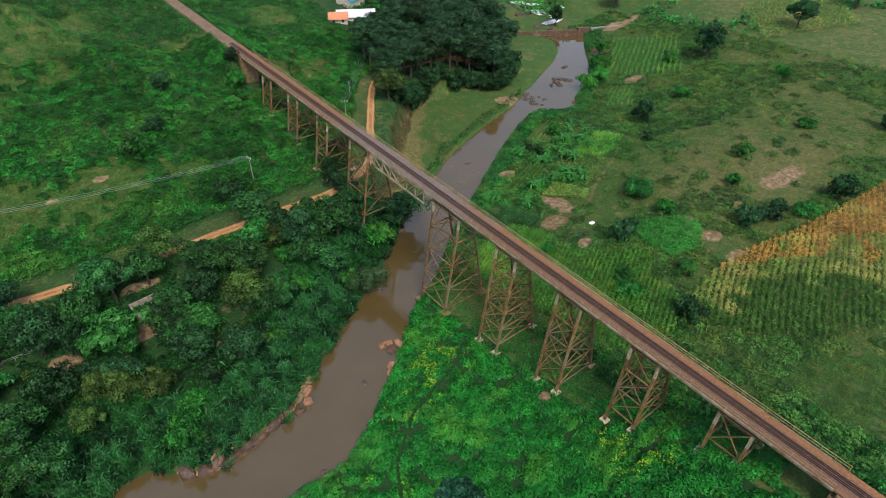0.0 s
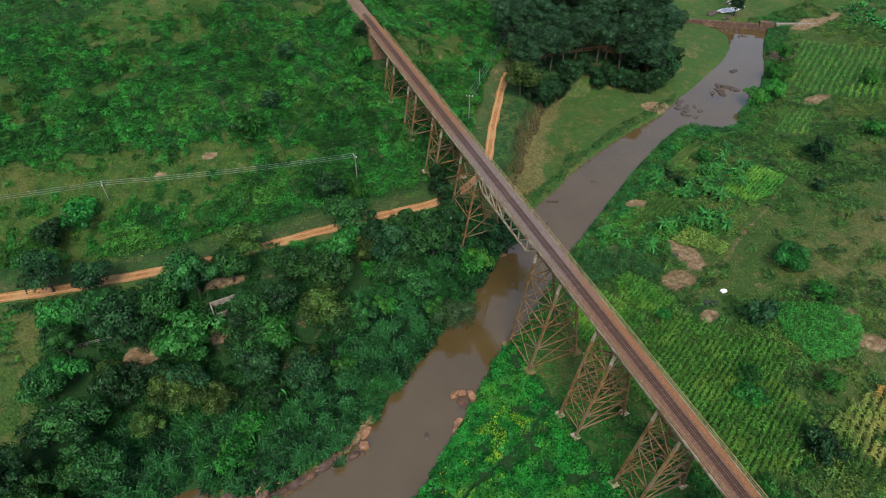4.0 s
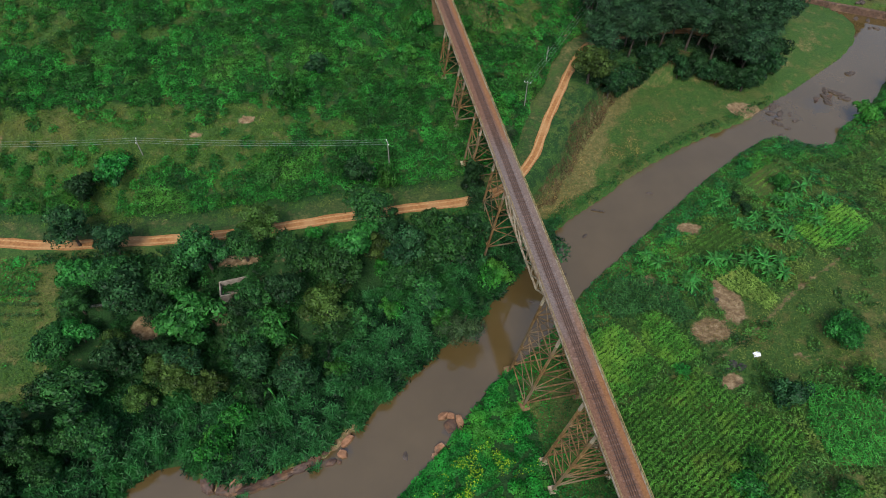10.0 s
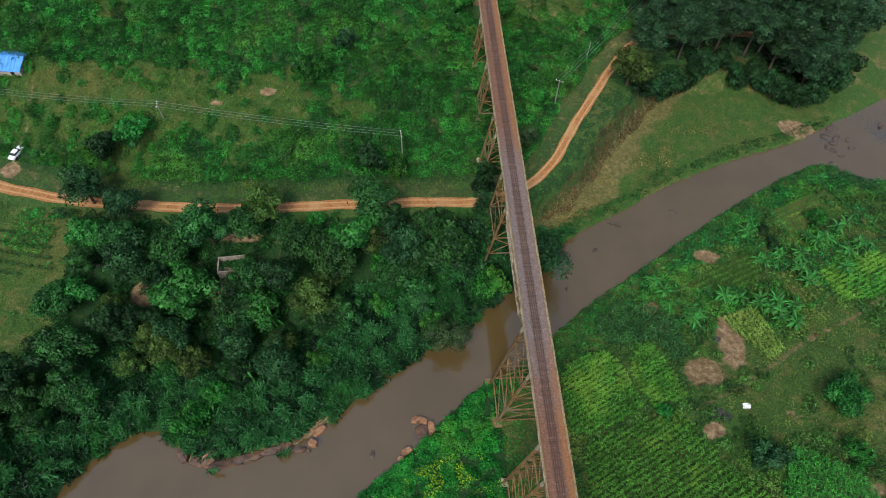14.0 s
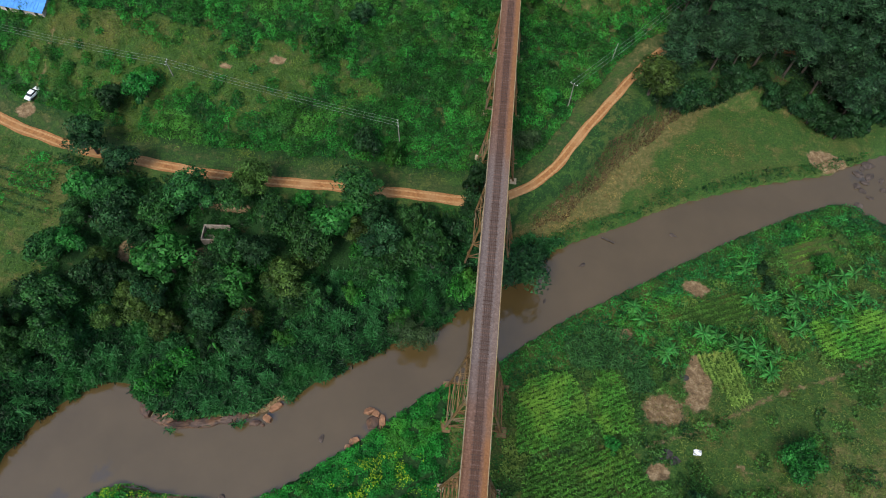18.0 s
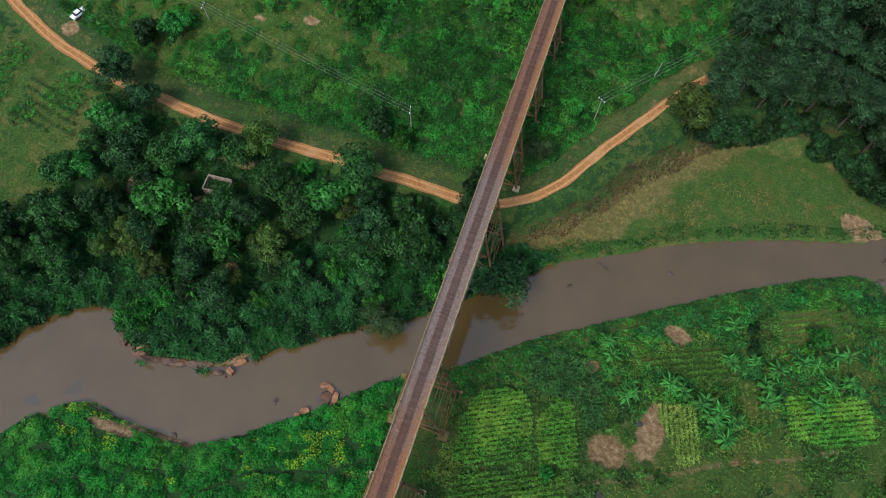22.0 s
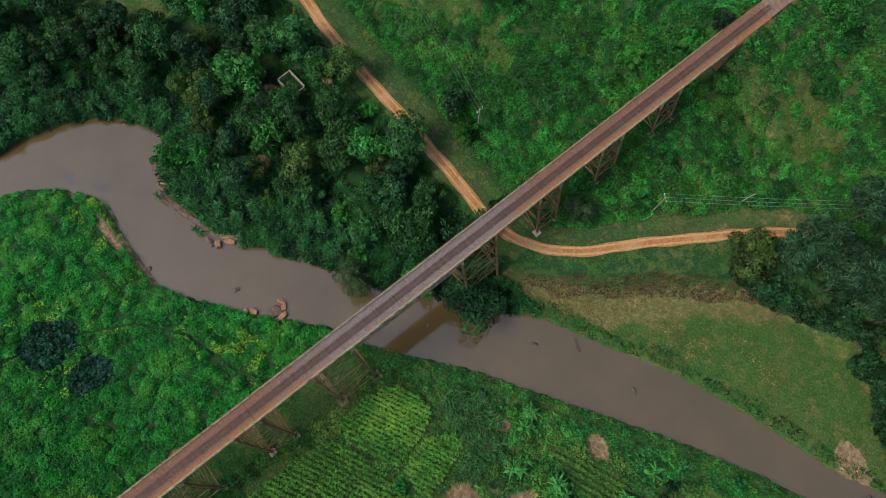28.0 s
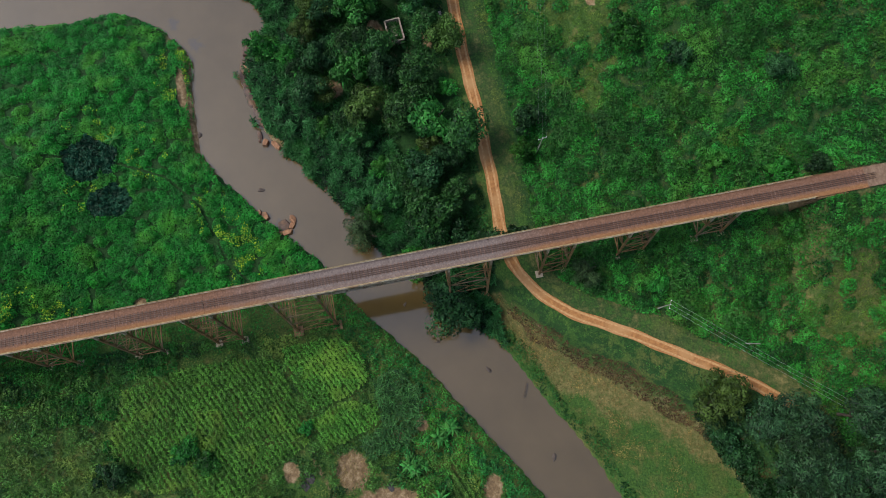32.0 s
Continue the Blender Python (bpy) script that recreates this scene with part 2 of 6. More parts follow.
M_BARK = speckled("bark", [(0.3, (0.026, 0.02, 0.015)), (0.7, (0.085, 0.066, 0.05))], 3.0, 0.9)
M_POLE = speckled("grey_timber", [(0.3, (0.13, 0.13, 0.11)), (0.7, (0.24, 0.235, 0.2))], 2.0, 0.8)
M_WIRE = speckled("aluminium_wire", [(0.3, (0.2, 0.25, 0.23)), (0.7, (0.32, 0.36, 0.34))], 2.0, 0.5, 0.2)
M_WEED = leaf("weed_leaves", (0.005, 0.055, 0.013), (0.028, 0.31, 0.04), (0.04, 0.22, 0.022))
M_BANK = leaf("bank_leaves", (0.004, 0.036, 0.010), (0.026, 0.2, 0.032), (0.036, 0.16, 0.022))
M_CANE = leaf("cane_leaves", (0.002, 0.014, 0.005), (0.031, 0.148, 0.042), (0.018, 0.1, 0.022))
M_SHRUB = leaf("shrub_leaves", (0.006, 0.04, 0.009), (0.036, 0.255, 0.03), (0.052, 0.18, 0.024), 0.07)
M_TALL_SHRUB = leaf("tall_shrub_leaves", (0.004, 0.03, 0.008), (0.036, 0.21, 0.032), (0.05, 0.16, 0.02), 0.1)
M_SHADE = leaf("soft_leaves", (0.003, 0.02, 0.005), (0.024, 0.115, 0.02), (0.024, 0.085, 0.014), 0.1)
M_FIELD_SHRUB = leaf("pasture_shrub_leaves", (0.010, 0.044, 0.012), (0.085, 0.27, 0.042), (0.125, 0.21, 0.036), 0.07)
M_GRASS = leaf("grass_blades", (0.024, 0.072, 0.008), (0.11, 0.24, 0.028), (0.13, 0.16, 0.03), 0.1)
M_GREY_LEAF = leaf("grey_green_leaves", (0.018, 0.05, 0.018), (0.085, 0.17, 0.06))
M_LEA = leaf("meadow_blades", (0.014, 0.052, 0.009), (0.06, 0.165, 0.024), (0.1, 0.13, 0.026), 0.3)
M_SWARD = leaf("sward_blades", (0.02, 0.075, 0.010), (0.085, 0.23, 0.028), (0.12, 0.19, 0.03), 0.16)
M_PASTURE = leaf("pasture_grass_blades", (0.055, 0.09, 0.016), (0.175, 0.25, 0.045), (0.2, 0.18, 0.055), 0.08)
M_STRAW = leaf("straw_grass", (0.055, 0.042, 0.012), (0.29, 0.19, 0.06), (0.09, 0.085, 0.024), 0.3)
M_TUSSOCK = leaf("dry_tussock", (0.07, 0.055, 0.017), (0.33, 0.225, 0.075))
M_BRUSH = leaf("dead_brush", (0.035, 0.022, 0.011), (0.15, 0.088, 0.042))
M_DARK_LEAF = leaf("dark_tree_leaves", (0.004, 0.02, 0.007), (0.03, 0.1, 0.028))
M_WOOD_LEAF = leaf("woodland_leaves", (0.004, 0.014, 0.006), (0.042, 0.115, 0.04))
M_TREE_LEAF = leaf("tree_leaves", (0.005, 0.027, 0.008), (0.042, 0.148, 0.03))
M_OLIVE_LEAF = leaf("olive_tree_leaves", (0.018, 0.042, 0.008), (0.085, 0.165, 0.032))
M_BRIGHT_LEAF = leaf("bright_tree_leaves", (0.008, 0.06, 0.012), (0.045, 0.24, 0.04))
M_CORN = leaf("maize_leaves", (0.014, 0.06, 0.008), (0.088, 0.3, 0.034), (0.12, 0.26, 0.03), 0.12)
M_CORN_DRY = leaf("ripening_maize_leaves", (0.05, 0.10, 0.016), (0.2, 0.3, 0.055), (0.25, 0.25, 0.06), 0.06)
M_DUSK_LEAF = leaf("dusky_leaves", (0.004, 0.032, 0.018), (0.026, 0.12, 0.068))
M_CORN_RIPE = leaf("ripe_maize_leaves", (0.16, 0.1, 0.02), (0.52, 0.28, 0.055), (0.36, 0.3, 0.06), 0.12)
M_CORN_GREEN = leaf("green_maize_leaves", (0.016, 0.065, 0.010), (0.09, 0.23, 0.034))
M_CORN_LUSH = leaf("lush_maize_leaves", (0.012, 0.07, 0.012), (0.06, 0.24, 0.03))
M_CORN_DARK = leaf("dark_crop_leaves", (0.004, 0.025, 0.007), (0.05, 0.165, 0.038))
M_BANANA = leaf("banana_leaves", (0.008, 0.055, 0.012), (0.05, 0.215, 0.036))
M_FLOWER = leaf("yellow_flowers", (0.1, 0.22, 0.008), (0.27, 0.36, 0.018))
M_WHITE = speckled("white_paint", [(0.3, (0.72, 0.73, 0.74)), (0.7, (0.82, 0.83, 0.84))], 3.0, 0.35)
M_GLASS = speckled("dark_window", [(0.3, (0.012, 0.014, 0.018)), (0.7, (0.03, 0.035, 0.04))], 2.0, 0.1)
M_TYRE = speckled("black_rubber", [(0.3, (0.015, 0.015, 0.015)), (0.7, (0.03, 0.03, 0.03))], 8.0, 0.8)
M_BLUE_ROOF = speckled("blue_sheet_metal", [(0.3, (0.06, 0.22, 0.6)), (0.7, (0.1, 0.32, 0.75))], 0.8, 0.4)
M_PALE_ROOF = speckled("pale_sheet_metal", [(0.3, (0.5, 0.5, 0.55)), (0.7, (0.68, 0.68, 0.72))], 0.8, 0.5)
M_TILE = speckled("orange_roof", [(0.3, (0.42, 0.15, 0.07)), (0.7, (0.6, 0.25, 0.13))], 1.0, 0.8)
M_TEAL = speckled("teal_roof", [(0.3, (0.02, 0.16, 0.2)), (0.7, (0.04, 0.24, 0.28))], 1.0, 0.5)
M_WALL = speckled("plaster_wall", [(0.3, (0.32, 0.27, 0.22)), (0.7, (0.5, 0.44, 0.38))], 1.0, 0.9)
M_CONCRETE = speckled("grey_concrete", [(0.3, (0.15, 0.125, 0.1)), (0.7, (0.32, 0.28, 0.235))], 1.4, 0.9, big=(0.5, (0.14, 0.1, 0.07)))
M_FOAM = speckled("white_water", [(0.35, (0.25, 0.2, 0.17)), (0.55, (0.75, 0.74, 0.74))], 1.2, 0.5)
M_ASH = speckled("burnt_ash", [(0.3, (0.018, 0.017, 0.016)), (0.7, (0.07, 0.065, 0.06))], 2.0, 0.95)


# ---- helpers of this scene ----
def plain(name, verts, faces, mat):
    me = bpy.data.meshes.new(name)
    me.from_pydata([tuple(v) for v in verts], [], faces)
    me.materials.append(mat)
    return me


def part(name, me, mat, parent, label=""):
    """Links a mesh (or a bmesh) as one part under a thing or a part."""
    if isinstance(me, bmesh.types.BMesh):
        bm, me = me, bpy.data.meshes.new(name)
        bm.to_mesh(me)
        bm.free()
        me.materials.append(mat)
    ob = new(name, me)
    ob.parent = parent
    return tagged(ob, label)


def thing(name, x, y, z, label, category, group="", kind=""):
    ob = new(name)
    ob.location = (x, y, z)
    ob.empty_display_size = 0.5
    return tagged(ob, label, category, group, kind)


BOX = [(0, 3, 2, 1), (4, 5, 6, 7), (0, 1, 5, 4), (1, 2, 6, 5), (2, 3, 7, 6), (3, 0, 4, 7)]


def bar(name, a, b, w, h, mat, origin=(0, 0, 0), up=(0, 0, 1)):
    """A square bar from a to b, w wide and h deep."""
    a, b, o = Vector(a), Vector(b), Vector(origin)
    d = (b - a).normalized()
    s = d.cross(Vector(up))
    s = s.normalized() if s.length > 1e-4 else Vector((1, 0, 0))
    n = s.cross(d)
    vs = [p - o + s * (i * w / 2) + n * (j * h / 2) for p in (a, b) for i, j in ((-1, -1), (1, -1), (1, 1), (-1, 1))]
    return plain(name, vs, BOX, mat)


def box(name, x0, y0, z0, x1, y1, z1, mat):
    return plain(name, [(x0, y0, z0), (x1, y0, z0), (x1, y1, z0), (x0, y1, z0), (x0, y0, z1), (x1, y0, z1), (x1, y1, z1), (x0, y1, z1)], BOX, mat)


def sm(lo, hi, v):
    t = np.clip((v - lo) / (hi - lo), 0, 1)
    return t * t * (3 - 2 * t)


def hashed(i, j, seed):
    h = (i.astype(np.int64) * 374761393 + j.astype(np.int64) * 668265263 + seed * 982451653) & 0xFFFFFFFF
    h = ((h ^ (h >> 13)) * 1274126177) & 0xFFFFFFFF
    return ((h ^ (h >> 16)) & 0xFFFF) / 65535.0


def vnoise(x, y, size, seed=0):
    """Smooth value noise, 0 to 1."""
    u, v = x / size, y / size
    i, j = np.floor(u), np.floor(v)
    a, b = sm(0, 1, u - i), sm(0, 1, v - j)
    p, q = hashed(i, j, seed) * (1 - a) + hashed(i + 1, j, seed) * a, hashed(i, j + 1, seed) * (1 - a) + hashed(i + 1, j + 1, seed) * a
    return p * (1 - b) + q * b


def fnoise(x, y, size, seed=0):
    return 0.55 * vnoise(x, y, size, seed) + 0.3 * vnoise(x, y, size / 2.3, seed + 1) + 0.15 * vnoise(x, y, size / 5.1, seed + 2)


def domes(x, y, cell, seed):
    """Rounded shrub tops on a jittered lattice: height 0 to 1, and a random number for each shrub."""
    best, who = np.zeros_like(x), np.zeros_like(x)
    i0, j0 = np.floor(x / cell), np.floor(y / cell)
    for di in (-1, 0, 1):
        for dj in (-1, 0, 1):
            i, j = i0 + di, j0 + dj
            cx, cy = (i + 0.15 + 0.7 * hashed(i, j, seed)) * cell, (j + 0.15 + 0.7 * hashed(i, j, seed + 1)) * cell
            r = cell * (0.45 + 0.4 * hashed(i, j, seed + 2))
            h = np.sqrt(np.clip(1 - ((x - cx) ** 2 + (y - cy) ** 2) / r**2, 0, 1)) * (0.5 + 0.5 * hashed(i, j, seed + 3))
            who = np.where(h > best, hashed(i, j, seed + 4), who)
            best = np.maximum(best, h)
    return best, who


def rounded(pts, n=4):
    """A smooth line through the points."""
    p = np.array(pts, float)
    p = np.vstack([2 * p[0] - p[1], p, 2 * p[-1] - p[-2]])
    out = []
    for k in range(1, len(p) - 2):
        for t in np.arange(n) / n:
            out.append(0.5 * (2 * p[k] + (p[k + 1] - p[k - 1]) * t + (2 * p[k - 1] - 5 * p[k] + 4 * p[k + 1] - p[k + 2]) * t**2
                              + (3 * p[k] - p[k - 1] - 3 * p[k + 1] + p[k + 2]) * t**3))
    return np.array(out + [p[-2]])


def away(x, y, line):
    """Distance to a line, the nearest point's x and y, and which side (left of its run is positive)."""
    best = np.full(x.shape, 1e9)
    bx, by, side = np.zeros_like(best), np.zeros_like(best), np.ones_like(best)
    for (ax, ay), (cx, cy) in zip(line[:-1], line[1:]):
        ex, ey = cx - ax, cy - ay
        t = np.clip(((x - ax) * ex + (y - ay) * ey) / (ex * ex + ey * ey + 1e-9), 0, 1)
        px, py = ax + t * ex, ay + t * ey
        d = np.hypot(x - px, y - py)
        near = d < best
        best = np.where(near, d, best)
        bx, by = np.where(near, px, bx), np.where(near, py, by)
        side = np.where(near, np.sign(ex * (y - ay) - ey * (x - ax)), side)
    return best, bx, by, side


def within(x, y, poly):
    inside = np.zeros(x.shape, bool)
    for (ax, ay), (cx, cy) in zip(poly, np.roll(poly, -1, 0)):
        hit = ((ay > y) != (cy > y)) & (x < (cx - ax) * (y - ay) / (cy - ay + 1e-12) + ax)
        inside ^= hit
    return inside


# ---- the plan: river, road, bridge line ----
NORTH_BANK = rounded([(-60, -40), (-38, 15), (-28, 42), (-25, 60), (-20, 74), (-11, 83), (-3, 85), (2, 80), (8, 77), (23, 80), (30, 84), (38, 91),
                      (45, 96), (52, 100), (62, 107), (70, 113), (82, 124), (91, 129.5), (102, 135), (114, 142), (134, 150), (154, 156),
                      (160, 159), (185, 171), (202, 180), (212, 189), (215, 197), (212, 206), (205, 212)])
SOUTH_BANK = rounded([(-38, -50), (-18, 5), (-14, 34), (-14, 48), (-9, 56), (-4, 61), (3, 64.5), (13, 63.5), (24, 64), (30, 65), (40, 72), (47, 77),
                      (52, 81.5), (61, 89.5), (67, 92.5), (74, 97), (80, 102), (89, 109), (97, 114), (105, 119), (124, 131), (138, 139),
                      (150, 145), (158, 147), (165, 142.5), (173, 141), (179, 147), (192, 153), (208, 166), (222, 181), (231, 189), (238, 196)])
RIVER = np.vstack([NORTH_BANK, SOUTH_BANK[::-1]])
ROAD = rounded([(-120, 185), (-85, 160), (-53, 143), (-38, 138), (-28, 135.5), (-8, 133), (10, 131.7), (35, 132), (50, 132), (62, 131.6), (70, 132.3),
                (77, 135.5), (84, 142.5), (91, 154), (97, 163), (110, 181), (122, 186.5), (142, 188.5), (168, 190)])
# the line that parts hillside from lowland: the road, then the back of the wood
SIDELINE = np.vstack([ROAD, [(180, 205), (190, 228), (200, 270), (208, 420)]])
XB = 70.15
Y_SOUTH, Y_NORTH = 4.0, 191.0


def rail_level(y):
    return 27.75 + 0.0064 * y


def plan_at(x, y):
    """Distances to the north bank, the south bank and the road, the road's x there, its side, and whether under water."""
    dr, rx, ry, _ = away(x, y, ROAD)
    de, _, _, side = away(x, y, SIDELINE)
    side = side * (1 + np.minimum(de, 60))
    return away(x, y, NORTH_BANK)[0], away(x, y, SOUTH_BANK)[0], dr, rx, side, within(x, y, RIVER)


def shaped(x, y, plan):
    """Height of the ground, water bed included."""
    dn, ds, dr, rx, side, wet = plan
    rz = np.interp(rx, [-120, -40, 60, 75, 110, 140, 168], [17.0, 11.6, 10.0, 10.8, 12.8, 10.5, 8.0])
    up = rz + 0.21 * np.maximum(0, dr - 7) + 0.05 * np.clip(66 - x, 0, 110) * sm(6, 32, dr)
    up = np.where(dr > 90, up + 0.12 * (dr - 90), up)
    wood = 1.2 + (rz - 1.2) * (dn / (dn + np.maximum(dr - 2.5, 0) + 1e-6)) ** 0.75
    edge = np.clip(6 + 0.2 * (x - 86), 5.5, 13)
    lea = 1.0 + 0.1 * np.minimum(dn, 28) + (rz - 1.0 - 0.1 * np.minimum(dn, 28)) * sm(edge + 2, edge - 3, dr)
    down = wood + (lea - wood) * sm(64, 80, x)
    down = down + (0.8 + 0.07 * np.minimum(dn, 40) - down) * sm(140, 166, rx) * sm(40, 20, dn)
    # side: sign, and one metre more than the distance to the parting line
    slope = 1 - sm(150, 168, rx) * (1 - sm(1, 38, np.abs(side)))
    north = np.where(side > 0, down + (up - down) * slope, down)
    south = np.interp(ds, [0, 3, 20, 35, 60, 90, 200, 600, 4000], [0.7, 1.5, 3.2, 6.3, 11.0, 13.2, 18, 40, 150])
    south = south + 12 * sm(44, 4, y) * np.exp(-(((x - 67) / 28) ** 2))
    z = np.where(dn < ds, north, south)
    rough = 0.5 * (fnoise(x, y, 14, 3) - 0.5) + 2.2 * (vnoise(x, y, 60, 9) - 0.5) * sm(20, 70, np.minimum(dn, ds))
    # low rocky shelf under the canes
    z = z + (0.15 - z) * (dn < ds) * sm(0, 2, x) * sm(33, 30, x) * (y < 100) * sm(4.2, 1.6, dn)
    z = z + rough * sm(2.5, 9, dr) * sm(0, 6, np.minimum(dn, ds))
    # railway banks beyond the abutments
    zt, off = rail_level(y) - 0.35, np.abs(x - XB)
    beyond = np.maximum(sm(Y_NORTH - 1, Y_NORTH + 3, y), sm(Y_SOUTH + 1, Y_SOUTH - 3, y))
    banked = np.clip(z, zt - 0.55 * np.maximum(0, off - 2.1), zt + 0.6 * np.maximum(0, off - 3.2))
    z = z + (banked - z) * beyond
    z = np.where(wet, -np.minimum(1.6, 0.15 + 0.5 * np.minimum(dn, ds)), z)
    # the stream bed above the weir
    bed = sm(16, 8, np.hypot((x - 232 - 0.35 * (y - 205)) * 0.9, np.minimum(0, y - 207)))
    return z + (1.2 - z) * bed * sm(198, 212, y)


def spaced(lo, hi, step, reach, n):
    """Even steps from lo to hi, then wider and wider ones out to reach."""
    grow = np.geomspace(step, reach, n)
    return np.concatenate([(lo - grow)[::-1], np.arange(lo, hi, step), hi + grow])


def disc(x, y, cx, cy, rx, ry=None, turn=0.0):
    """A soft round patch, 1 in the middle."""
    ry = ry or rx
    reach, out = 2.7 * max(rx, ry), np.zeros(x.shape)
    near = (np.abs(x - cx) < reach) & (np.abs(y - cy) < reach)
    x, y = x[near], y[near]
    c, s = math.cos(radians(turn)), math.sin(radians(turn))
    u, v = (x - cx) * c + (y - cy) * s, -(x - cx) * s + (y - cy) * c
    out[near] = sm(1.3, 0.5, np.hypot(u / rx, v / ry) * (1.45 - 0.95 * fnoise(x, y, 4.5, 19)))
    return out


BARE = [(107.2, 89.6, 4.3, 3.7), (115.4, 96.2, 2.8, 6.2), (117.9, 119.2, 3.2, 2.2), (101.5, 106, 1.5, 1.5), (164, 59, 9, 3.5), (105.5, 77, 2.4, 2), (103, 101, 1.8, 1.8), 
        (-44.5, 144.8, 2.6, 2.2), (155, 159.5, 5.5, 3), (3, 159, 1.6, 1.2), (220, 170, 5, 4), (205, 140, 5, 2.5),
        (10, 61.9, 6, 1.0), (126.3, 55.7, 3.0, 2.6), (124, 48, 3.5, 1.6), (8, 112, 4, 2.5), (-8, 112, 4, 3), (20, 100, 2.5, 2), (250, 185, 12, 4), (15, 162, 2.4, 1.4),
        (63, 49, 1.3, 1.6), (129, 64, 2, 1.4), (12, 124, 5, 2)]


PATHS = [rounded([(104, 82), (112, 85), (121, 89.5), (130.7, 94.8), (141.7, 99.2), (152, 104.5)]), rounded([(120, 80), (124, 77), (130, 72), (139, 66)]),
         rounded([(-44, 147), (-42, 156), (-41, 164)]), rounded([(68, 208), (65, 212.5), (57, 218), (50.5, 217.8), (43, 217.5), (30, 222)]), rounded([(124, 210), (112, 196), (106, 186)]), rounded([(184, 124), (198, 120), (206, 112)])]


GARDEN_PLOT = np.array([(-70, 142), (-46, 137), (-25.5, 129.5), (-26, 116), (-26.5, 101), (-32, 95), (-42, 91), (-70, 91)])
WOOD = np.array([(108, 172), (111, 167), (120, 174), (133, 179.5), (148, 177), (157, 170), (172, 180), (186, 192), (196, 212), (200, 240), (170, 262), (140, 246), (131, 222), (119, 203), (113, 190)], float)
RIPE_PLOT = np.array([(133.6, 35.9), (145.1, 41.2), (153.9, 42), (170, 40.5), (180, 36), (166, 26), (153.5, 27.5), (143.4, 29.8)])
MAIZE_PLOT = np.array([(100.5, 39.8), (104, 46.4), (114.6, 47.9), (124.9, 45.3), (132.3, 44.9), (142, 40.4), (133.6, 35.9), (143.4, 29.8), (149, 28), (127.5, 18), (115, 17)])


def zones(x, y, plan):
    dn, ds, dr, rx, side, wet = plan
    north, down = dn < ds, side < 0
    soil, dry, lush = np.zeros_like(x), np.zeros_like(x), np.zeros_like(x)
    for cx, cy, a, b in BARE:
        soil = np.maximum(soil, disc(x, y, cx, cy, a, b))
    for p in PATHS:
        soil = np.maximum(soil, 0.62 * sm(1.3, 0.3, away(x, y, p)[0]))
    soil = np.maximum(soil, sm(0.9, 0.1, np.minimum(dn, ds)) * 0.35)
    beyond = np.maximum(sm(Y_NORTH - 1, Y_NORTH + 2, y), sm(Y_SOUTH + 1, Y_SOUTH - 2, y))
    soil = np.maximum(soil, beyond * sm(2.7, 1.4, np.abs(x - XB)))
    lea = north & down & (x > 76)
    edge = np.clip(6 + 0.2 * (x - 86), 5.5, 13)
    scarp = sm(2.6, 0.6, np.abs(dr - edge))
    soil = np.maximum(soil, np.where(lea & (x < 160), 0.38 * scarp, 0))
    soil = np.maximum(soil, 0.6 * within(x, y, RIPE_PLOT) + 0.42 * within(x, y, MAIZE_PLOT))
    straw = sm(0.42, 0.78, 0.5 * sm(128, 94, x) + 0.25 * sm(7, 1, dr - edge) + 0.14 * sm(4, 9, dn) + 0.75 * (fnoise(x, y, 7, 64) - 0.16))
    dry = np.where(lea, (0.08 + 0.85 * straw) * sm(2, 4.5, dn) * sm(edge - 1, edge + 1, dr), dry)
    east = (~north) & (x > 74)
    dry = np.where(east, 0.36 * sm(40, 62, ds) * sm(30, 60, y) + 0.1 * sm(8, 30, ds) + 0.3 * disc(x, y, 164, 62, 26, 14) + 0.25 * disc(x, y, 140, 80, 14, 9), dry)
    dry = np.where(north & ~down, 0.22 * sm(5, 12, dr) * (0.6 + 0.6 * vnoise(x, y, 30, 5)) + 0.34 * sm(8.0, 5, dr) + 0.25 * disc(x, y, 92, 196, 22, 30), dry)
    # lush doubles as painted shade beneath scrub, weeds, riverside trees and the wood
    scrub = sm(0.34, 0.5, fnoise(x, y, 20, 71) + 0.1 * sm(24, 10, dr) + 0.16 * np.exp(-(((x - 62) / 28) ** 2)) * (y < 215) + 0.07 * sm(30, 60, x) - 0.14 * disc(x, y, 91, 195, 14, 24) - 0.06 * disc(x, y, -15, 160, 25, 14))
    lush = np.where(north & ~down, np.where(dr > 7, 0.75 * scrub, 0.6), lush)
    lush = np.where((~north) & (x < 66), 1.0, lush)
    lush = np.where(north & down & (x < 76) & (dr > 4), 1.0, lush)
    soil = np.where(north & down & (x < 70) & (dn > 12) & (dr > 4), np.maximum(soil, 0.36 * sm(0.45, 0.6, fnoise(x, y, 9, 62))), soil)
    shelf = north & (y < 100) & (x > 1) & (x < 32)
    soil, lush = np.where(shelf, np.maximum(soil, 0.62 * sm(2.4, 1.0, dn)), soil), np.where(shelf, lush * sm(1.0, 3.0, dn), lush)
    worn = (~north) & (x > -6) & (x < 34) & (y > 40)
    soil, lush = np.where(worn, np.maximum(soil, 0.85 * sm(2.6, 0.8, ds)), soil), np.where(worn, lush * sm(0.8, 2.4, ds), lush)
    garden = within(x, y, GARDEN_PLOT) & down
    lush, soil, dry = np.where(garden, 0.1, lush), np.where(garden, 0.3 * fnoise(x, y, 9, 62), soil), np.where(garden, 0.25, dry)
    inner = away(x, y, np.vstack([WOOD, WOOD[:1]]))[0] * np.where(within(x, y, WOOD), 1, -1)
    lush = np.where(north, np.maximum(lush, 0.9 * sm(-1.5, 3.5, inner)), lush)
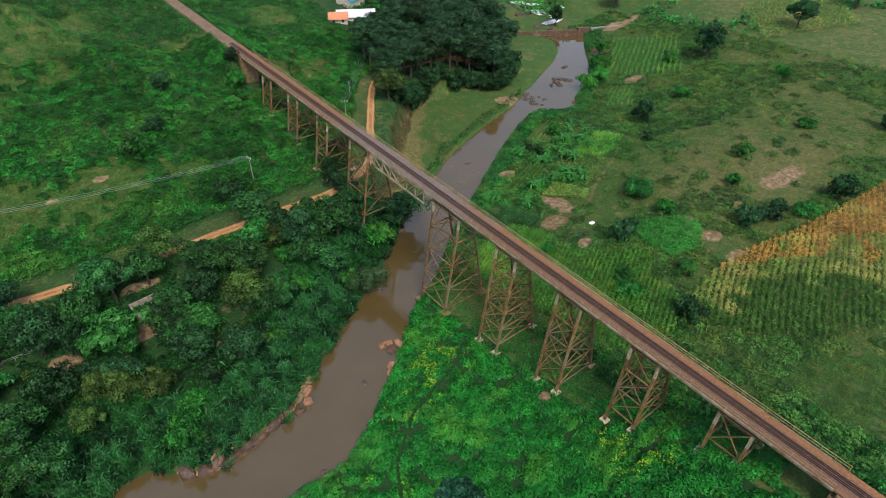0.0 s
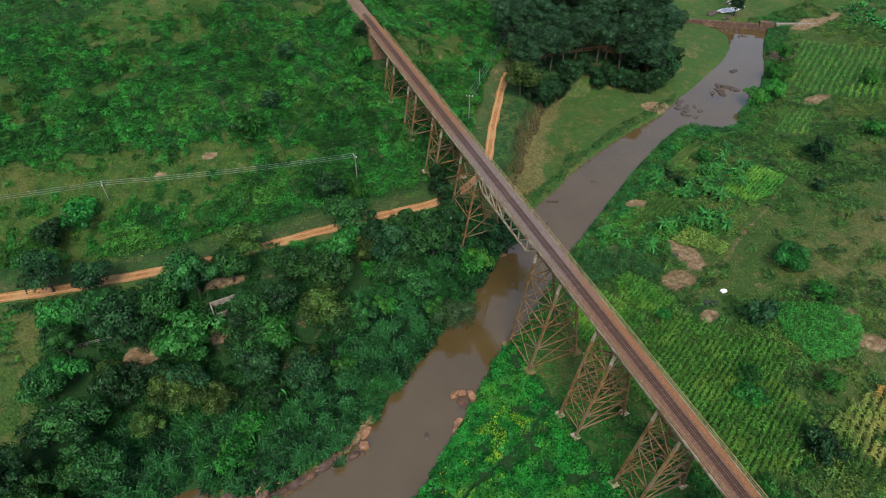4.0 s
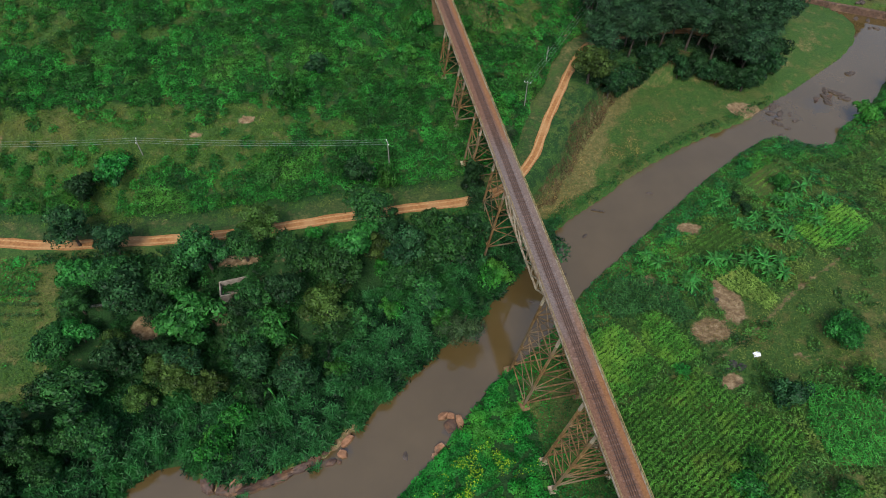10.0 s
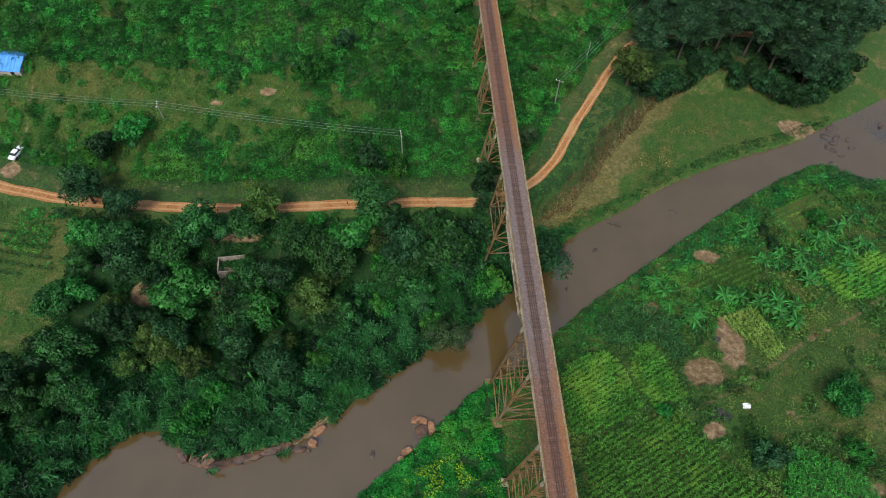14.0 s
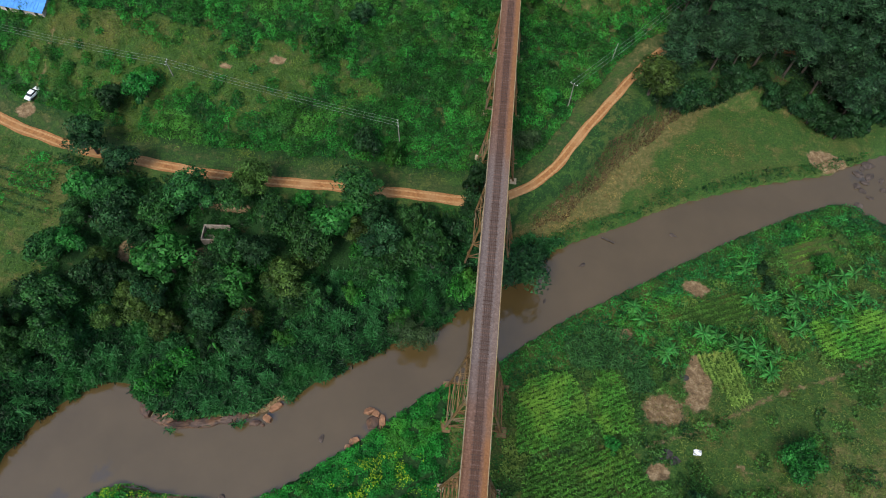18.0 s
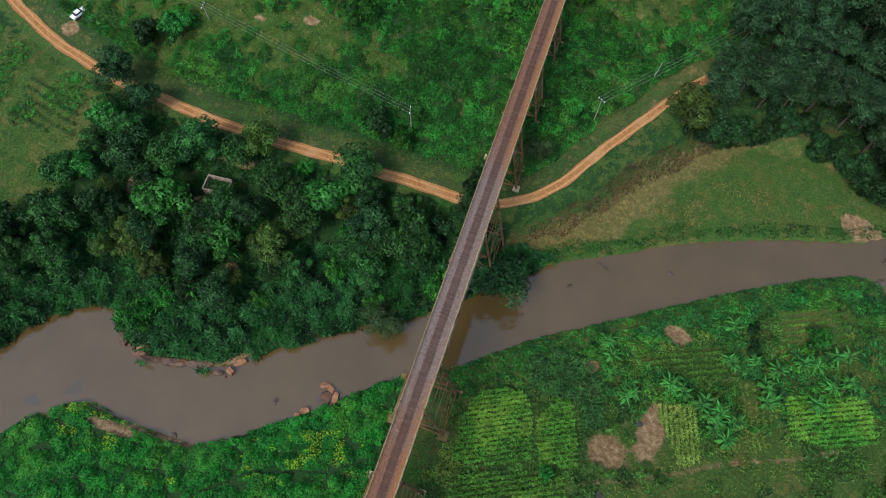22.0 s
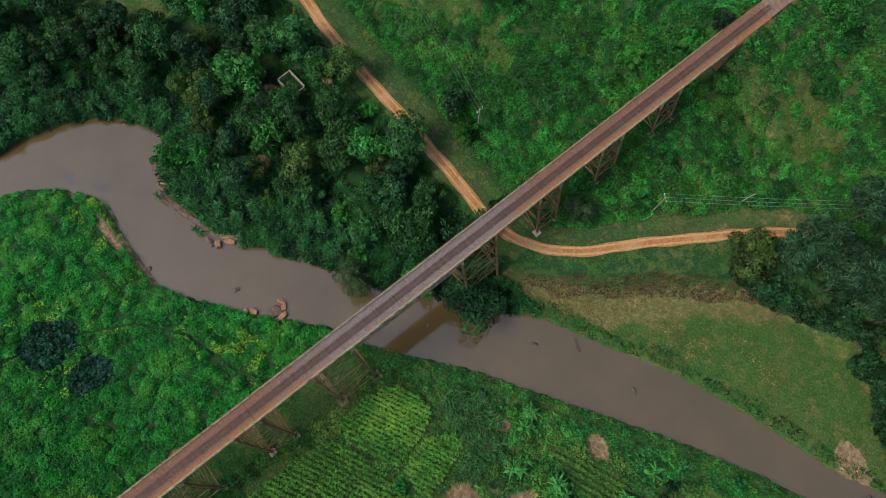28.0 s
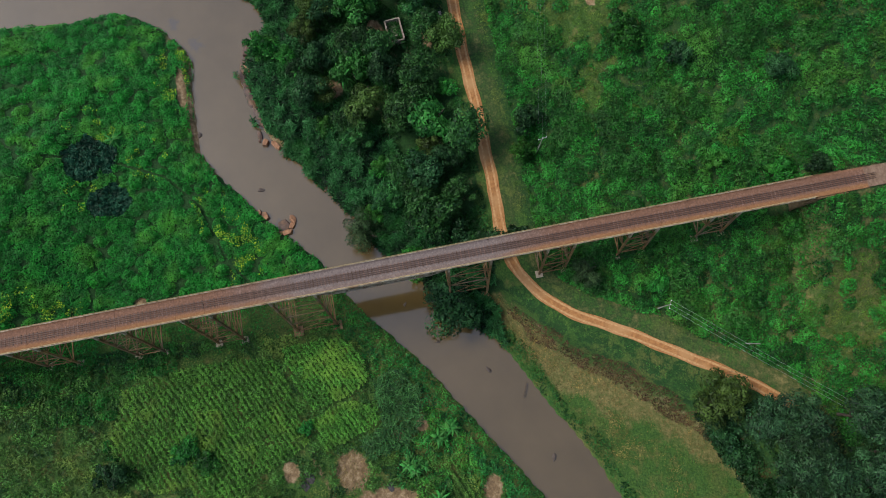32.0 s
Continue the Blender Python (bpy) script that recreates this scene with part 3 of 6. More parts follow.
    soil = soil * (1 - 0.75 * sm(0, 3, inner))
    soil = np.maximum(soil, np.where(lea & (dn > 6), 0.3 * sm(2.5, 0.5, np.abs(inner + 1.5)), 0))
    lush = np.where(lea & (dr < edge - 1), 0.55, lush)
    return soil, np.clip(dry, 0, 1), lush


# ---- ground, water, road ----
gx, gy = spaced(-80, 260, 1.15, 2600, 26), spaced(-40, 262, 1.15, 2600, 26)
XX, YY = np.meshgrid(gx, gy)
PLAN = plan_at(XX.ravel(), YY.ravel())
ZZ = shaped(XX.ravel(), YY.ravel(), PLAN)
far = np.maximum(0, np.hypot(XX.ravel() - 90, YY.ravel() - 110) - 400)
ZZ = ZZ + 18 * (vnoise(XX.ravel(), YY.ravel(), 240, 31) - 0.3) * sm(0, 300, far)
nx, ny = len(gx), len(gy)
k = np.arange((ny - 1) * nx).reshape(ny - 1, nx)[:, :-1].ravel()
faces = np.stack([k, k + 1, k + nx + 1, k + nx], 1)


def big_mesh(name, co, quads, mat, smooth=False):
    me = bpy.data.meshes.new(name)
    me.vertices.add(len(co))
    me.vertices.foreach_set("co", np.ascontiguousarray(co, np.float32).ravel())
    me.loops.add(quads.size)
    me.loops.foreach_set("vertex_index", np.ascontiguousarray(quads, np.int32).ravel())
    me.polygons.add(len(quads))
    me.polygons.foreach_set("loop_start", np.arange(0, quads.size, quads.shape[1], dtype=np.int32))
    me.polygons.foreach_set("loop_total", np.full(len(quads), quads.shape[1], np.int32))
    if smooth:
        me.polygons.foreach_set("use_smooth", np.ones(len(quads), bool))
    me.materials.append(mat)
    me.update(calc_edges=True)
    return me


gme = big_mesh("ground", np.stack([XX.ravel(), YY.ravel(), ZZ], 1), faces, M_GROUND, True)
zone = gme.attributes.new("zone", "FLOAT_COLOR", "POINT")
s, d, l = zones(XX.ravel(), YY.ravel(), PLAN)
zone.data.foreach_set("color", np.stack([s, d, l, np.ones_like(s)], 1).astype(np.float32).ravel())
tagged(new("ground", gme), "rolling green valley ground with grass and bare red earth", "ground", kind="structure")


def read_grid(x, y, table):
    """A value of the ground's grid at any place, evenly blended between its corners."""
    x, y = np.clip(np.asarray(x, float), gx[1], gx[-2]), np.clip(np.asarray(y, float), gy[1], gy[-2])
    i, j = np.searchsorted(gx, x) - 1, np.searchsorted(gy, y) - 1
    a, b = (x - gx[i]) / (gx[i + 1] - gx[i]), (y - gy[j]) / (gy[j + 1] - gy[j])
    out = []
    for t in table if isinstance(table, tuple) else (table,):
        t = t.reshape(ny, nx)
        out.append((t[j, i] * (1 - a) + t[j, i + 1] * a) * (1 - b) + (t[j + 1, i] * (1 - a) + t[j + 1, i + 1] * a) * b)
    return out if isinstance(table, tuple) else out[0]


def ground(x, y):
    return read_grid(x, y, ZZ)


BANKS = np.minimum(PLAN[0], PLAN[1]) * np.where(PLAN[5], -1, 1)
ROADSIDE = PLAN[2] * np.where(PLAN[4] > 0, 1, -1)


def facts(x, y):
    """To the north bank, the south bank and the road, the road's side, under water or not, nearer the north bank or not."""
    dn, ds, r, w = read_grid(x, y, (PLAN[0], PLAN[1], ROADSIDE, BANKS))
    return dn, ds, np.abs(r), np.sign(r), w < 0, dn < ds


def resampled(line, n):
    d = np.concatenate([[0], np.cumsum(np.hypot(*np.diff(line, axis=0).T))])
    t = np.linspace(0, d[-1], n)
    return np.stack([np.interp(t, d, line[:, 0]), np.interp(t, d, line[:, 1])], 1)


def flat_strip(name, left, right, mat, lift, across=5, follow=True):
    """A strip between two lines, laid on the ground or level."""
    t = np.linspace(0, 1, across)[:, None, None]
    p = (left[None] * (1 - t) + right[None] * t).transpose(1, 0, 2)
    x, y = p[..., 0].ravel(), p[..., 1].ravel()
    z = (ground(x, y) if follow else np.zeros_like(x)) + lift
    q = np.arange((len(left) - 1) * across).reshape(-1, across)[:, :-1].ravel()
    return big_mesh(name, np.stack([x, y, z], 1), np.stack([q, q + 1, q + across + 1, q + across], 1), mat, True)


wx, wy = np.meshgrid(np.arange(-70, 252, 3.0), np.arange(-50, 224, 3.0))
wq = np.arange((wx.shape[0] - 1) * wx.shape[1]).reshape(-1, wx.shape[1])[:, :-1].ravel()
wq = np.stack([wq, wq + 1, wq + wx.shape[1] + 1, wq + wx.shape[1]], 1)
cx, cy = wx.ravel()[wq].mean(1), wy.ravel()[wq].mean(1)
keep = read_grid(cx, cy, BANKS) < 4
water = new("water", big_mesh("water", np.stack([wx.ravel(), wy.ravel(), 0 * wx.ravel()], 1), wq[keep], M_WATER, True))
tagged(water, "calm muddy brown river water", "river", kind="structure")

centre = resampled(ROAD, 260)
run = np.gradient(centre, axis=0)
run /= np.hypot(run[:, 0], run[:, 1])[:, None]
normal = np.stack([-run[:, 1], run[:, 0]], 1)
wob = 0.25 * np.sin(np.arange(260) * 0.9)[:, None] + 0.2 * np.sin(np.arange(260) * 0.37)[:, None]
half = np.where(centre[:, :1] > 72, 1.2, 1.42)
road = new("road", flat_strip("road", centre - normal * (half + wob * 0.5), centre + normal * (half - wob * 0.4), M_ROAD, 0.06, 7))
tagged(road, "unpaved reddish dirt road with pale wheel ruts", "road", kind="structure")
for off in (-0.72, 0.72):
    part("rut", flat_strip("rut", centre + normal * (off - 0.22), centre + normal * (off + 0.22), M_RUT, 0.075, 3), M_RUT, road)


# ---- viaduct ----
HALF = 2.12
O = Vector((XB, 97.0, 0.0))
viaduct = thing("railway_viaduct", *O, "rusty steel trestle railway viaduct with a dusty ballasted deck", "bridge")


def vpart(name, a, b, w, h, mat, parent=None, label=""):
    return part(name, bar(name, a, b, w, h, mat, O), mat, parent or viaduct, label)


# towers: y of the two bents, and whether they carry the river span
TOWERS = [(15.2, 20.6), (31.6, 37.0), (48.2, 53.6), (64.9, 70.4), (82.2, 91.0), (117.6, 126.1), (137.6, 143.1), (154.5, 160.0), (171.3, 176.8)]
TOP = -1.5


def leg_x(side, z, y):
    return XB + side * (1.75 + max(0.0, rail_level(y) + TOP - z) / 6.3)


for y0, y1 in TOWERS:
    zt = rail_level((y0 + y1) / 2) + TOP
    wide = y1 - y0 > 7
    foot = {}
    for s in (-1, 1):
        for y in (y0, y1):
            g = 6.0
            for _ in range(6):
                g = float(ground(np.array([leg_x(s, g, y)]), np.array([y]))[0])
            foot[s, y] = max(g, 0.3) + 0.35
    tower = part("tower", bar("tower", (XB - 1.9, (y0 + y1) / 2, zt + 0.12), (XB + 1.9, (y0 + y1) / 2, zt + 0.12), y1 - y0 + 0.5, 0.24, M_STEEL, O), M_STEEL, viaduct,
                 "braced steel trestle tower on stone footings")
    for (s, y), zf in foot.items():
        xf = leg_x(s, zf, y)
        vpart("leg", (xf, y, zf), (XB + s * 1.75, y, zt), 0.42, 0.36, M_STEEL, tower)
        vpart("leg_head", (XB + s * (1.75 + 2.4 / 6.3) + s * 0.03, y, zt - 2.4), (XB + s * 1.78, y, zt - 0.1), 0.46, 0.4, M_PALE_STEEL, tower, "pale painted leg head")
        big = 1.1 if wide else 0.75
        part("footing", box("footing", xf - big - O.x, y - big - O.y, zf - 2.2, xf + big - O.x, y + big - O.y, zf, M_RUST_STONE if wide else M_STONE),
             None, tower, "block stone footing")
    low = max(foot.values())
    n = max(1, round((zt - low) / (5.4 if wide else 4.7)))
    levels = [zt - (zt - low - 0.3) * i / n for i in range(n + 1)]
    for i, z in enumerate(levels):
        for y in (y0, y1):
            if i:
                vpart("strut", (leg_x(-1, z, y), y, z), (leg_x(1, z, y), y, z), 0.22, 0.22, M_STEEL, tower)
            if i < n:
                zb = levels[i + 1]
                vpart("brace", (leg_x(-1, z, y), y - 0.08, z), (leg_x(1, zb, y), y - 0.08, zb), 0.17, 0.1, M_STEEL, tower)
                vpart("brace", (leg_x(1, z, y), y + 0.08, z), (leg_x(-1, zb, y), y + 0.08, zb), 0.17, 0.1, M_STEEL, tower)
        for s in (-1, 1):
            if i:
                vpart("strut", (leg_x(s, z, y0), y0, z), (leg_x(s, z, y1), y1, z), 0.2, 0.2, M_STEEL, tower)
            if i < n:
                zb = levels[i + 1]
                xa, xb = leg_x(s, z, y0), leg_x(s, zb, y0)
                vpart("brace", (xa - 0.07, y0, z), (xb - 0.07, y1, zb), 0.1, 0.17, M_STEEL, tower)
                vpart("brace", (xa + 0.07, y1, z), (xb + 0.07, y0, zb), 0.1, 0.17, M_STEEL, tower)

# deck: trough slabs in lengths, side girders, kerbs
ends = [Y_SOUTH] + [y for t in TOWERS for y in t] + [Y_NORTH]
for a, b in zip(ends[:-1], ends[1:]):
    river = a == 91.0
    za, zb = rail_level(a), rail_level(b)
    vpart("deck_slab", (XB, a + 0.02, za - 0.22), (XB, b - 0.02, zb - 0.22), 2 * HALF, 0.26, M_DECK)
    for s in (-1, 1):
        vpart("edge_beam", (XB + s * (HALF + 0.07), a, za - 0.2), (XB + s * (HALF + 0.07), b, zb - 0.2), 0.16, 0.42, M_PALE_STEEL)
        depth = 0.5 if river else 0.95
        vpart("girder", (XB + s * 1.45, a + 0.05, za - 0.36 - depth / 2), (XB + s * 1.45, b - 0.05, zb - 0.36 - depth / 2), 0.3, depth, M_STEEL)
    step = 2.75
    for i in range(int((b - a) / step) + 1):
        y = a + min((i + 0.5) * step, b - a - 0.2)
        z = rail_level(y) - 0.5
        vpart("cross_beam", (XB - HALF, y, z), (XB + HALF, y, z), 0.2, 0.3, M_STEEL)

# river span: a deck truss on each side
ya, yb, panels = 91.0, 117.6, 8
for s in (-1, 1):
    x = XB + s * (HALF + 0.02)
    dz = 3.1
    ys = [ya + (yb - ya) * i / panels for i in range(panels + 1)]
    top = [(x, y, rail_level(y) - 0.55) for y in ys]
    bot = [(x, y, rail_level(y) - 0.55 - dz) for y in ys]
    vpart("bottom_chord", bot[1], bot[-2], 0.34, 0.3, M_PALE_STEEL)
    vpart("top_chord", top[0], top[-1], 0.34, 0.34, M_PALE_STEEL)
    for i in range(panels + 1):
        if 0 < i < panels:
            vpart("truss_post", bot[i], top[i], 0.22, 0.22, M_PALE_STEEL)
        if i < panels:
            p, q = (top[i], bot[i + 1]) if i < panels / 2 else (bot[i], top[i + 1])
            vpart("truss_diagonal", p, q, 0.24, 0.2, M_PALE_STEEL)
for i in range(1, 8):
    y = ya + (yb - ya) * i / 8
    vpart("bottom_strut", (XB - HALF, y, rail_level(y) - 3.65), (XB + HALF, y, rail_level(y) - 3.65), 0.2, 0.2, M_STEEL)

# track: rails with inner guard rails, sleepers
for off, w in ((-0.53, 0.07), (-0.2, 0.055), (0.2, 0.055), (0.53, 0.07)):
    vpart("guard_rail" if abs(off) < 0.5 else "rail", (XB + off, -60 if abs(off) > 0.5 else Y_SOUTH - 4, rail_level(-60 if abs(off) > 0.5 else Y_SOUTH - 4) + 0.12),
          (XB + off, Y_NORTH + 13, rail_level(Y_NORTH + 13) + 0.12 - 0.06), w, 0.16, M_RAIL)
sleeper = box("sleeper", -0.88, -0.11, -0.09, 0.88, 0.11, 0.03, M_SLEEPER)
y = Y_SOUTH - 6
while y < Y_NORTH + 12:
    ob = part("sleeper", sleeper, M_SLEEPER, viaduct)
    ob.location = (0, y - O.y, rail_level(y) - 0.075)
    y += 0.76

# handrails along both edges
post = box("railing_post", -0.04, -0.04, 0, 0.04, 0.04, 1.05, M_RAILING)
for s in (-1, 1):
    x = XB + s * (HALF + 0.02)
    y = Y_SOUTH
    while y <= Y_NORTH:
        ob = part("railing_post", post, M_RAILING, viaduct)
        ob.location = (x - O.x, y - O.y, rail_level(y))
        y += 2.0
    for h in (0.55, 1.05):
        vpart("handrail", (x, Y_SOUTH, rail_level(Y_SOUTH) + h), (x, Y_NORTH, rail_level(Y_NORTH) + h), 0.07, 0.07, M_RAILING)

# the line beyond both ends: ballast to the south, trodden sand over the buried track to the north
for a, b, wide, mat, label in ((-60, Y_SOUTH, 4.3, M_DECK, "rusty ballast bed of the railway beyond the viaduct"), (Y_NORTH, Y_NORTH + 11, 4.3, M_DECK, "dusty ballast bed at the viaduct's end"),
                              (Y_NORTH + 11.02, 330, 4.1, M_SAND, "trodden sandy track covering the railway line")):
    tagged(new("track_bed", bar("track_bed", (XB, a, rail_level(a) - 0.24), (XB, b, rail_level(b) - 0.24), wide, 0.32, mat)), label, "track bed", kind="structure")

# abutments
for ye, sgn in ((Y_SOUTH, -1), (Y_NORTH, 1)):
    z = rail_level(ye)
    ab = thing("abutment", XB, ye, z - 7, "stained stone masonry abutment carrying the viaduct's end", "abutment", "abutments of the viaduct")
    part("bearing_wall", box("bearing_wall", -2.35, -0.1 if sgn > 0 else -2.0, -6, 2.35, 2.0 if sgn > 0 else 0.1, 7 - 1.35, M_RUST_STONE), None, ab)
    for s in (-1, 1):
        part("wing_wall", box("wing_wall", s * 2.2 - 0.25, 0.6 if sgn > 0 else -7, -6, s * 2.2 + 0.25, 7 if sgn > 0 else -0.6, 7 - 0.42, M_RUST_STONE), None, ab)


# ---- foliage helpers ----
rng = np.random.default_rng(11)


def leaf_mesh(name, co, size, mat, tint, aspect=0.5, tilt=0.9, droop=0.0, outward=None):
    """Pointed leaves: one three-cornered blade for each place, turned at random or facing outward; tint 0 to 1 for each."""
    n = len(co)
    yaw = rng.uniform(0, 2 * np.pi, n)
    pitch = rng.normal(0, tilt * 0.6, n) - droop
    length = size if np.ndim(size) else np.full(n, size)
    d = np.stack([np.cos(yaw) * np.cos(pitch), np.sin(yaw) * np.cos(pitch), np.sin(pitch)], 1)
    s = np.stack([-np.sin(yaw), np.cos(yaw), rng.normal(0, 0.5 * tilt, n)], 1)
    s /= np.linalg.norm(s, axis=1)[:, None]
    if outward is not None:
        face = outward + rng.normal(0, 0.4, (n, 3))
        face /= np.linalg.norm(face, axis=1)[:, None]
        d = np.cross(face, rng.normal(0, 1, (n, 3)))
        d /= np.linalg.norm(d, axis=1)[:, None] + 1e-9
        s = np.cross(d, face)
    L, Wd = length[:, None], (length * aspect)[:, None]
    a = co - d * L * 0.5
    b = co + d * L * 0.5
    v = np.stack([a - s * Wd * 0.5, b, a + s * Wd * 0.5], 1).reshape(-1, 3)
    me = big_mesh(name, v, np.arange(3 * n).reshape(n, 3), mat)
    t = me.attributes.new("tint", "FLOAT", "FACE")
    t.data.foreach_set("value", np.clip(tint, 0, 1).astype(np.float32))
    return me


def scattered(x0, y0, x1, y1, per):
    n = int((x1 - x0) * (y1 - y0) * per)
    return rng.uniform(x0, x1, n), rng.uniform(y0, y1, n)


def thicket(name, x, y, cell, height, leaf_size, mat, label, category, seed, aspect=0.5, tilt=0.9, floor=0.15, present=None, soft=1.0):
    """Shrubs or weeds grown together: leaves on a field of rounded tops."""
    h, who = domes(x, y, cell, seed)
    h2, _ = domes(x, y, cell * 0.45, seed + 9)
    keep = h > floor * 0.3
    if present is not None:
        keep &= (who * 7.13) % 1 < present
    x, y, h, who, h2 = x[keep], y[keep], h[keep], who[keep], h2[keep]
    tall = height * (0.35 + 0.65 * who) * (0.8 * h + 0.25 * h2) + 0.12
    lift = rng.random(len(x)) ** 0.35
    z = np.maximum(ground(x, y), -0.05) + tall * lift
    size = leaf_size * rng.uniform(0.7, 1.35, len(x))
    # painted shade: leaves darker low down and in gaps between tops; rest random
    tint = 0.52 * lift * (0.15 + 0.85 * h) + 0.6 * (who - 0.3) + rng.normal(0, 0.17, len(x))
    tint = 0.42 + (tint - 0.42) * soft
    face = None
    if aspect > 0.3:
        # broad leaves turn to the outside of their shrub
        e = 0.25 * cell
        rise = [height * (0.35 + 0.65 * who) * (domes(x + i, y + j, cell, seed)[0] - h) / e for i, j in ((e, 0), (0, e))]
        face = np.stack([-rise[0], -rise[1], np.full(len(x), 0.8)], 1)
        face /= np.linalg.norm(face, axis=1)[:, None]
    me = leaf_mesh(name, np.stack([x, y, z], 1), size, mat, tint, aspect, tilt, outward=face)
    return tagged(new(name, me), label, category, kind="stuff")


def clear_of_bridge(x, y):
    ok = (np.abs(x - XB) > 2.5) | ((y > Y_SOUTH + 6) & (y < Y_NORTH - 4))
    for cx, cy, a, b in BARE:
        ok &= disc(x, y, cx, cy, a, b) < 0.5 * rng.random(len(x)) + 0.25
    return ok


def poly(x, y, pts):
    return within(x, y, np.array(pts, float))


FIELDS = {
    "maize_a": [(79, 78), (78.8, 87), (79.3, 92), (83.7, 95.3), (89.7, 96), (92.3, 90.1), (93.9, 82.8), (88, 80)],
    "maize_d": [(93, 90.8), (95.5, 97.2), (99, 97), (101.2, 90.7), (102.6, 84.8), (95.8, 82.4)],
    "maize_b": [(82, 45), (79.5, 58), (80, 70), (81, 76), (90, 79.5), (100, 82), (104.8, 71), (111.5, 63.4), (108.8, 59.7), (104.2, 56.8), (104, 51), (102, 46.5), (98.8, 47.2), (93, 42)],
    "dense": [(118.2, 73), (127.1, 67), (129, 61.5), (125, 57.5), (119.4, 55), (112.5, 57), (113, 66)],
    "dark": [(89.5, 97), (87.9, 103), (93.6, 107.1), (100, 106.7), (104.9, 102.8), (105.4, 99.2), (106.3, 94), (102.2, 91.9), (99.8, 97.6)],
    "rows_e": [(110.1, 110.9), (118, 115.2), (126, 119), (128.4, 118.5), (128.4, 112.6), (123, 109.7), (115.1, 110)],
    "yellow": [(115.7, 102.3), (123, 104), (125, 93), (121.6, 91.2), (117.8, 96.7)],
    "olive": [(130.7, 112.9), (135.7, 113.7), (138.8, 111.8), (138.9, 105.7), (133.7, 103.6)],
    "strip": [(129, 99), (137.2, 102.1), (138, 100), (130.2, 96.4)],
    "bright": [(140.4, 111.9), (148.8, 116), (156.5, 116.2), (157.9, 107.9), (148.7, 103.5), (141.3, 103.8)],
    "upper": [(137.6, 131.3), (150.3, 136.6), (153, 129), (139.4, 123.7)],
    "wide": [(98.5, 38.7), (103.8, 46.3), (114.6, 47.9), (127.8, 46.8), (141, 44.2), (153.9, 42), (182, 39.6), (166, 27), (148, 26), (126, 15.5), (114.5, 20), (104, 29.6)],
    "grass": [(88, 10), (93, 20.5), (103, 20.5), (117, 12), (104, 2), (91, 2)],
    "far": [(202, 149), (233, 175), (246, 150), (216, 127)],
    "far_b": [(176, 130), (190, 140), (200, 136), (184, 124)],
    "far_c": [(262, 120), (290, 150), (330, 128), (300, 100)],
}
ALL_FIELDS = list(FIELDS.values())


def off_fields(x, y):
    ok = np.ones(len(x), bool)
    for f in ALL_FIELDS:
        ok &= ~poly(x, y, f)
    return ok


# ---- weeds, canes, shrubs, grass ----
x, y = scattered(-45, -30, 100, 108, 44)
dn, ds, dr, side, wet, north = facts(x, y)
lushness = np.where(x < 66, 1.0, np.clip(1 - (x - 66) / 12, 0, 1) * np.where(y < 66, 1.0, 0.55)) * np.where(y < 5, 0.6, 1)
path = away(x, y, np.array([(24, 30), (28, 46), (33, 56), (42, 63.5), (56, 68), (63, 73)], float))[0]
under = (np.abs(x - XB) < 6) & (y > 40) & (y < 88)
dark = disc(x, y, 25.5, 39, 5.6, 6.6) + disc(x, y, 37.5, 43.5, 4.4, 4.8) > 0.2 + 0.7 * vnoise(x, y, 2.2, 27)
keep = ~north & (~wet | (ds < 0.5)) & (ds + 1.6 * vnoise(x, y, 3.0, 25) * (rng.random(len(x)) < 0.9) > 0.9) & (rng.random(len(x)) < lushness) & clear_of_bridge(x, y) & (path > 0.38) & ~dark & ~(under & (rng.random(len(x)) < 0.72))
gold = disc(x, y, 6, 62, 9, 6) + disc(x, y, 19, 40, 6, 5) + disc(x, y, 27, 54, 6, 6) + disc(x, y, 36, 40, 4, 6) + disc(x, y, 55, 72, 9, 4) + disc(x, y, 62, 30, 6, 6) + disc(x, y, 46, 66, 8, 3)
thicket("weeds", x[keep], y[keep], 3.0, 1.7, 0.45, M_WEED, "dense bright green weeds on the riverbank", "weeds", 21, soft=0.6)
fl = keep & (rng.random(len(x)) < 0.3 * np.clip(gold, 0, 1) * (vnoise(x, y, 2.1, 77) > 0.6))
h, who = domes(x[fl], y[fl], 3.0, 21)
zf = ground(x[fl], y[fl]) + 1.7 * (0.35 + 0.65 * who) * 0.95 * h + 0.35
me = leaf_mesh("flowers", np.stack([x[fl], y[fl], zf], 1), 0.24 * rng.uniform(0.7, 1.3, fl.sum()), M_FLOWER, rng.random(fl.sum()), 0.8, 0.6)
tagged(new("flowers", me), "small yellow wild flowers among the weeds", "flowers", kind="stuff")
xd, yd = x[dark & ~wet], y[dark & ~wet]
thicket("dark_leaved_plants", xd, yd, 1.1, 0.9, 0.7, M_DUSK_LEAF, "patch of dark broad-leaved plants among the weeds", "plants", 23, 0.75)

x, y = scattered(-45, 35, 96, 128, 38)
dn, ds, dr, side, wet, north = facts(x, y)
keep = north & (~wet | (dn < 2.2 * vnoise(x, y, 3.2, 26) - 0.3)) & (side < 0) & (dn < np.where(x > 74, 5, 15 + 6 * (vnoise(x, y, 12, 4) - 0.5))) & clear_of_bridge(x, y) & (dr > 3) & ~((x > 1) & (x < 31) & (dn < 0.5 + 1.1 * vnoise(x, y, 2.5, 28)))
thicket("canes", x[keep], y[keep], 2.4, 3.6, 1.75, M_CANE, "thick dark green cane and reed growth along the river", "canes", 31, 0.12, 0.9, soft=1.3)

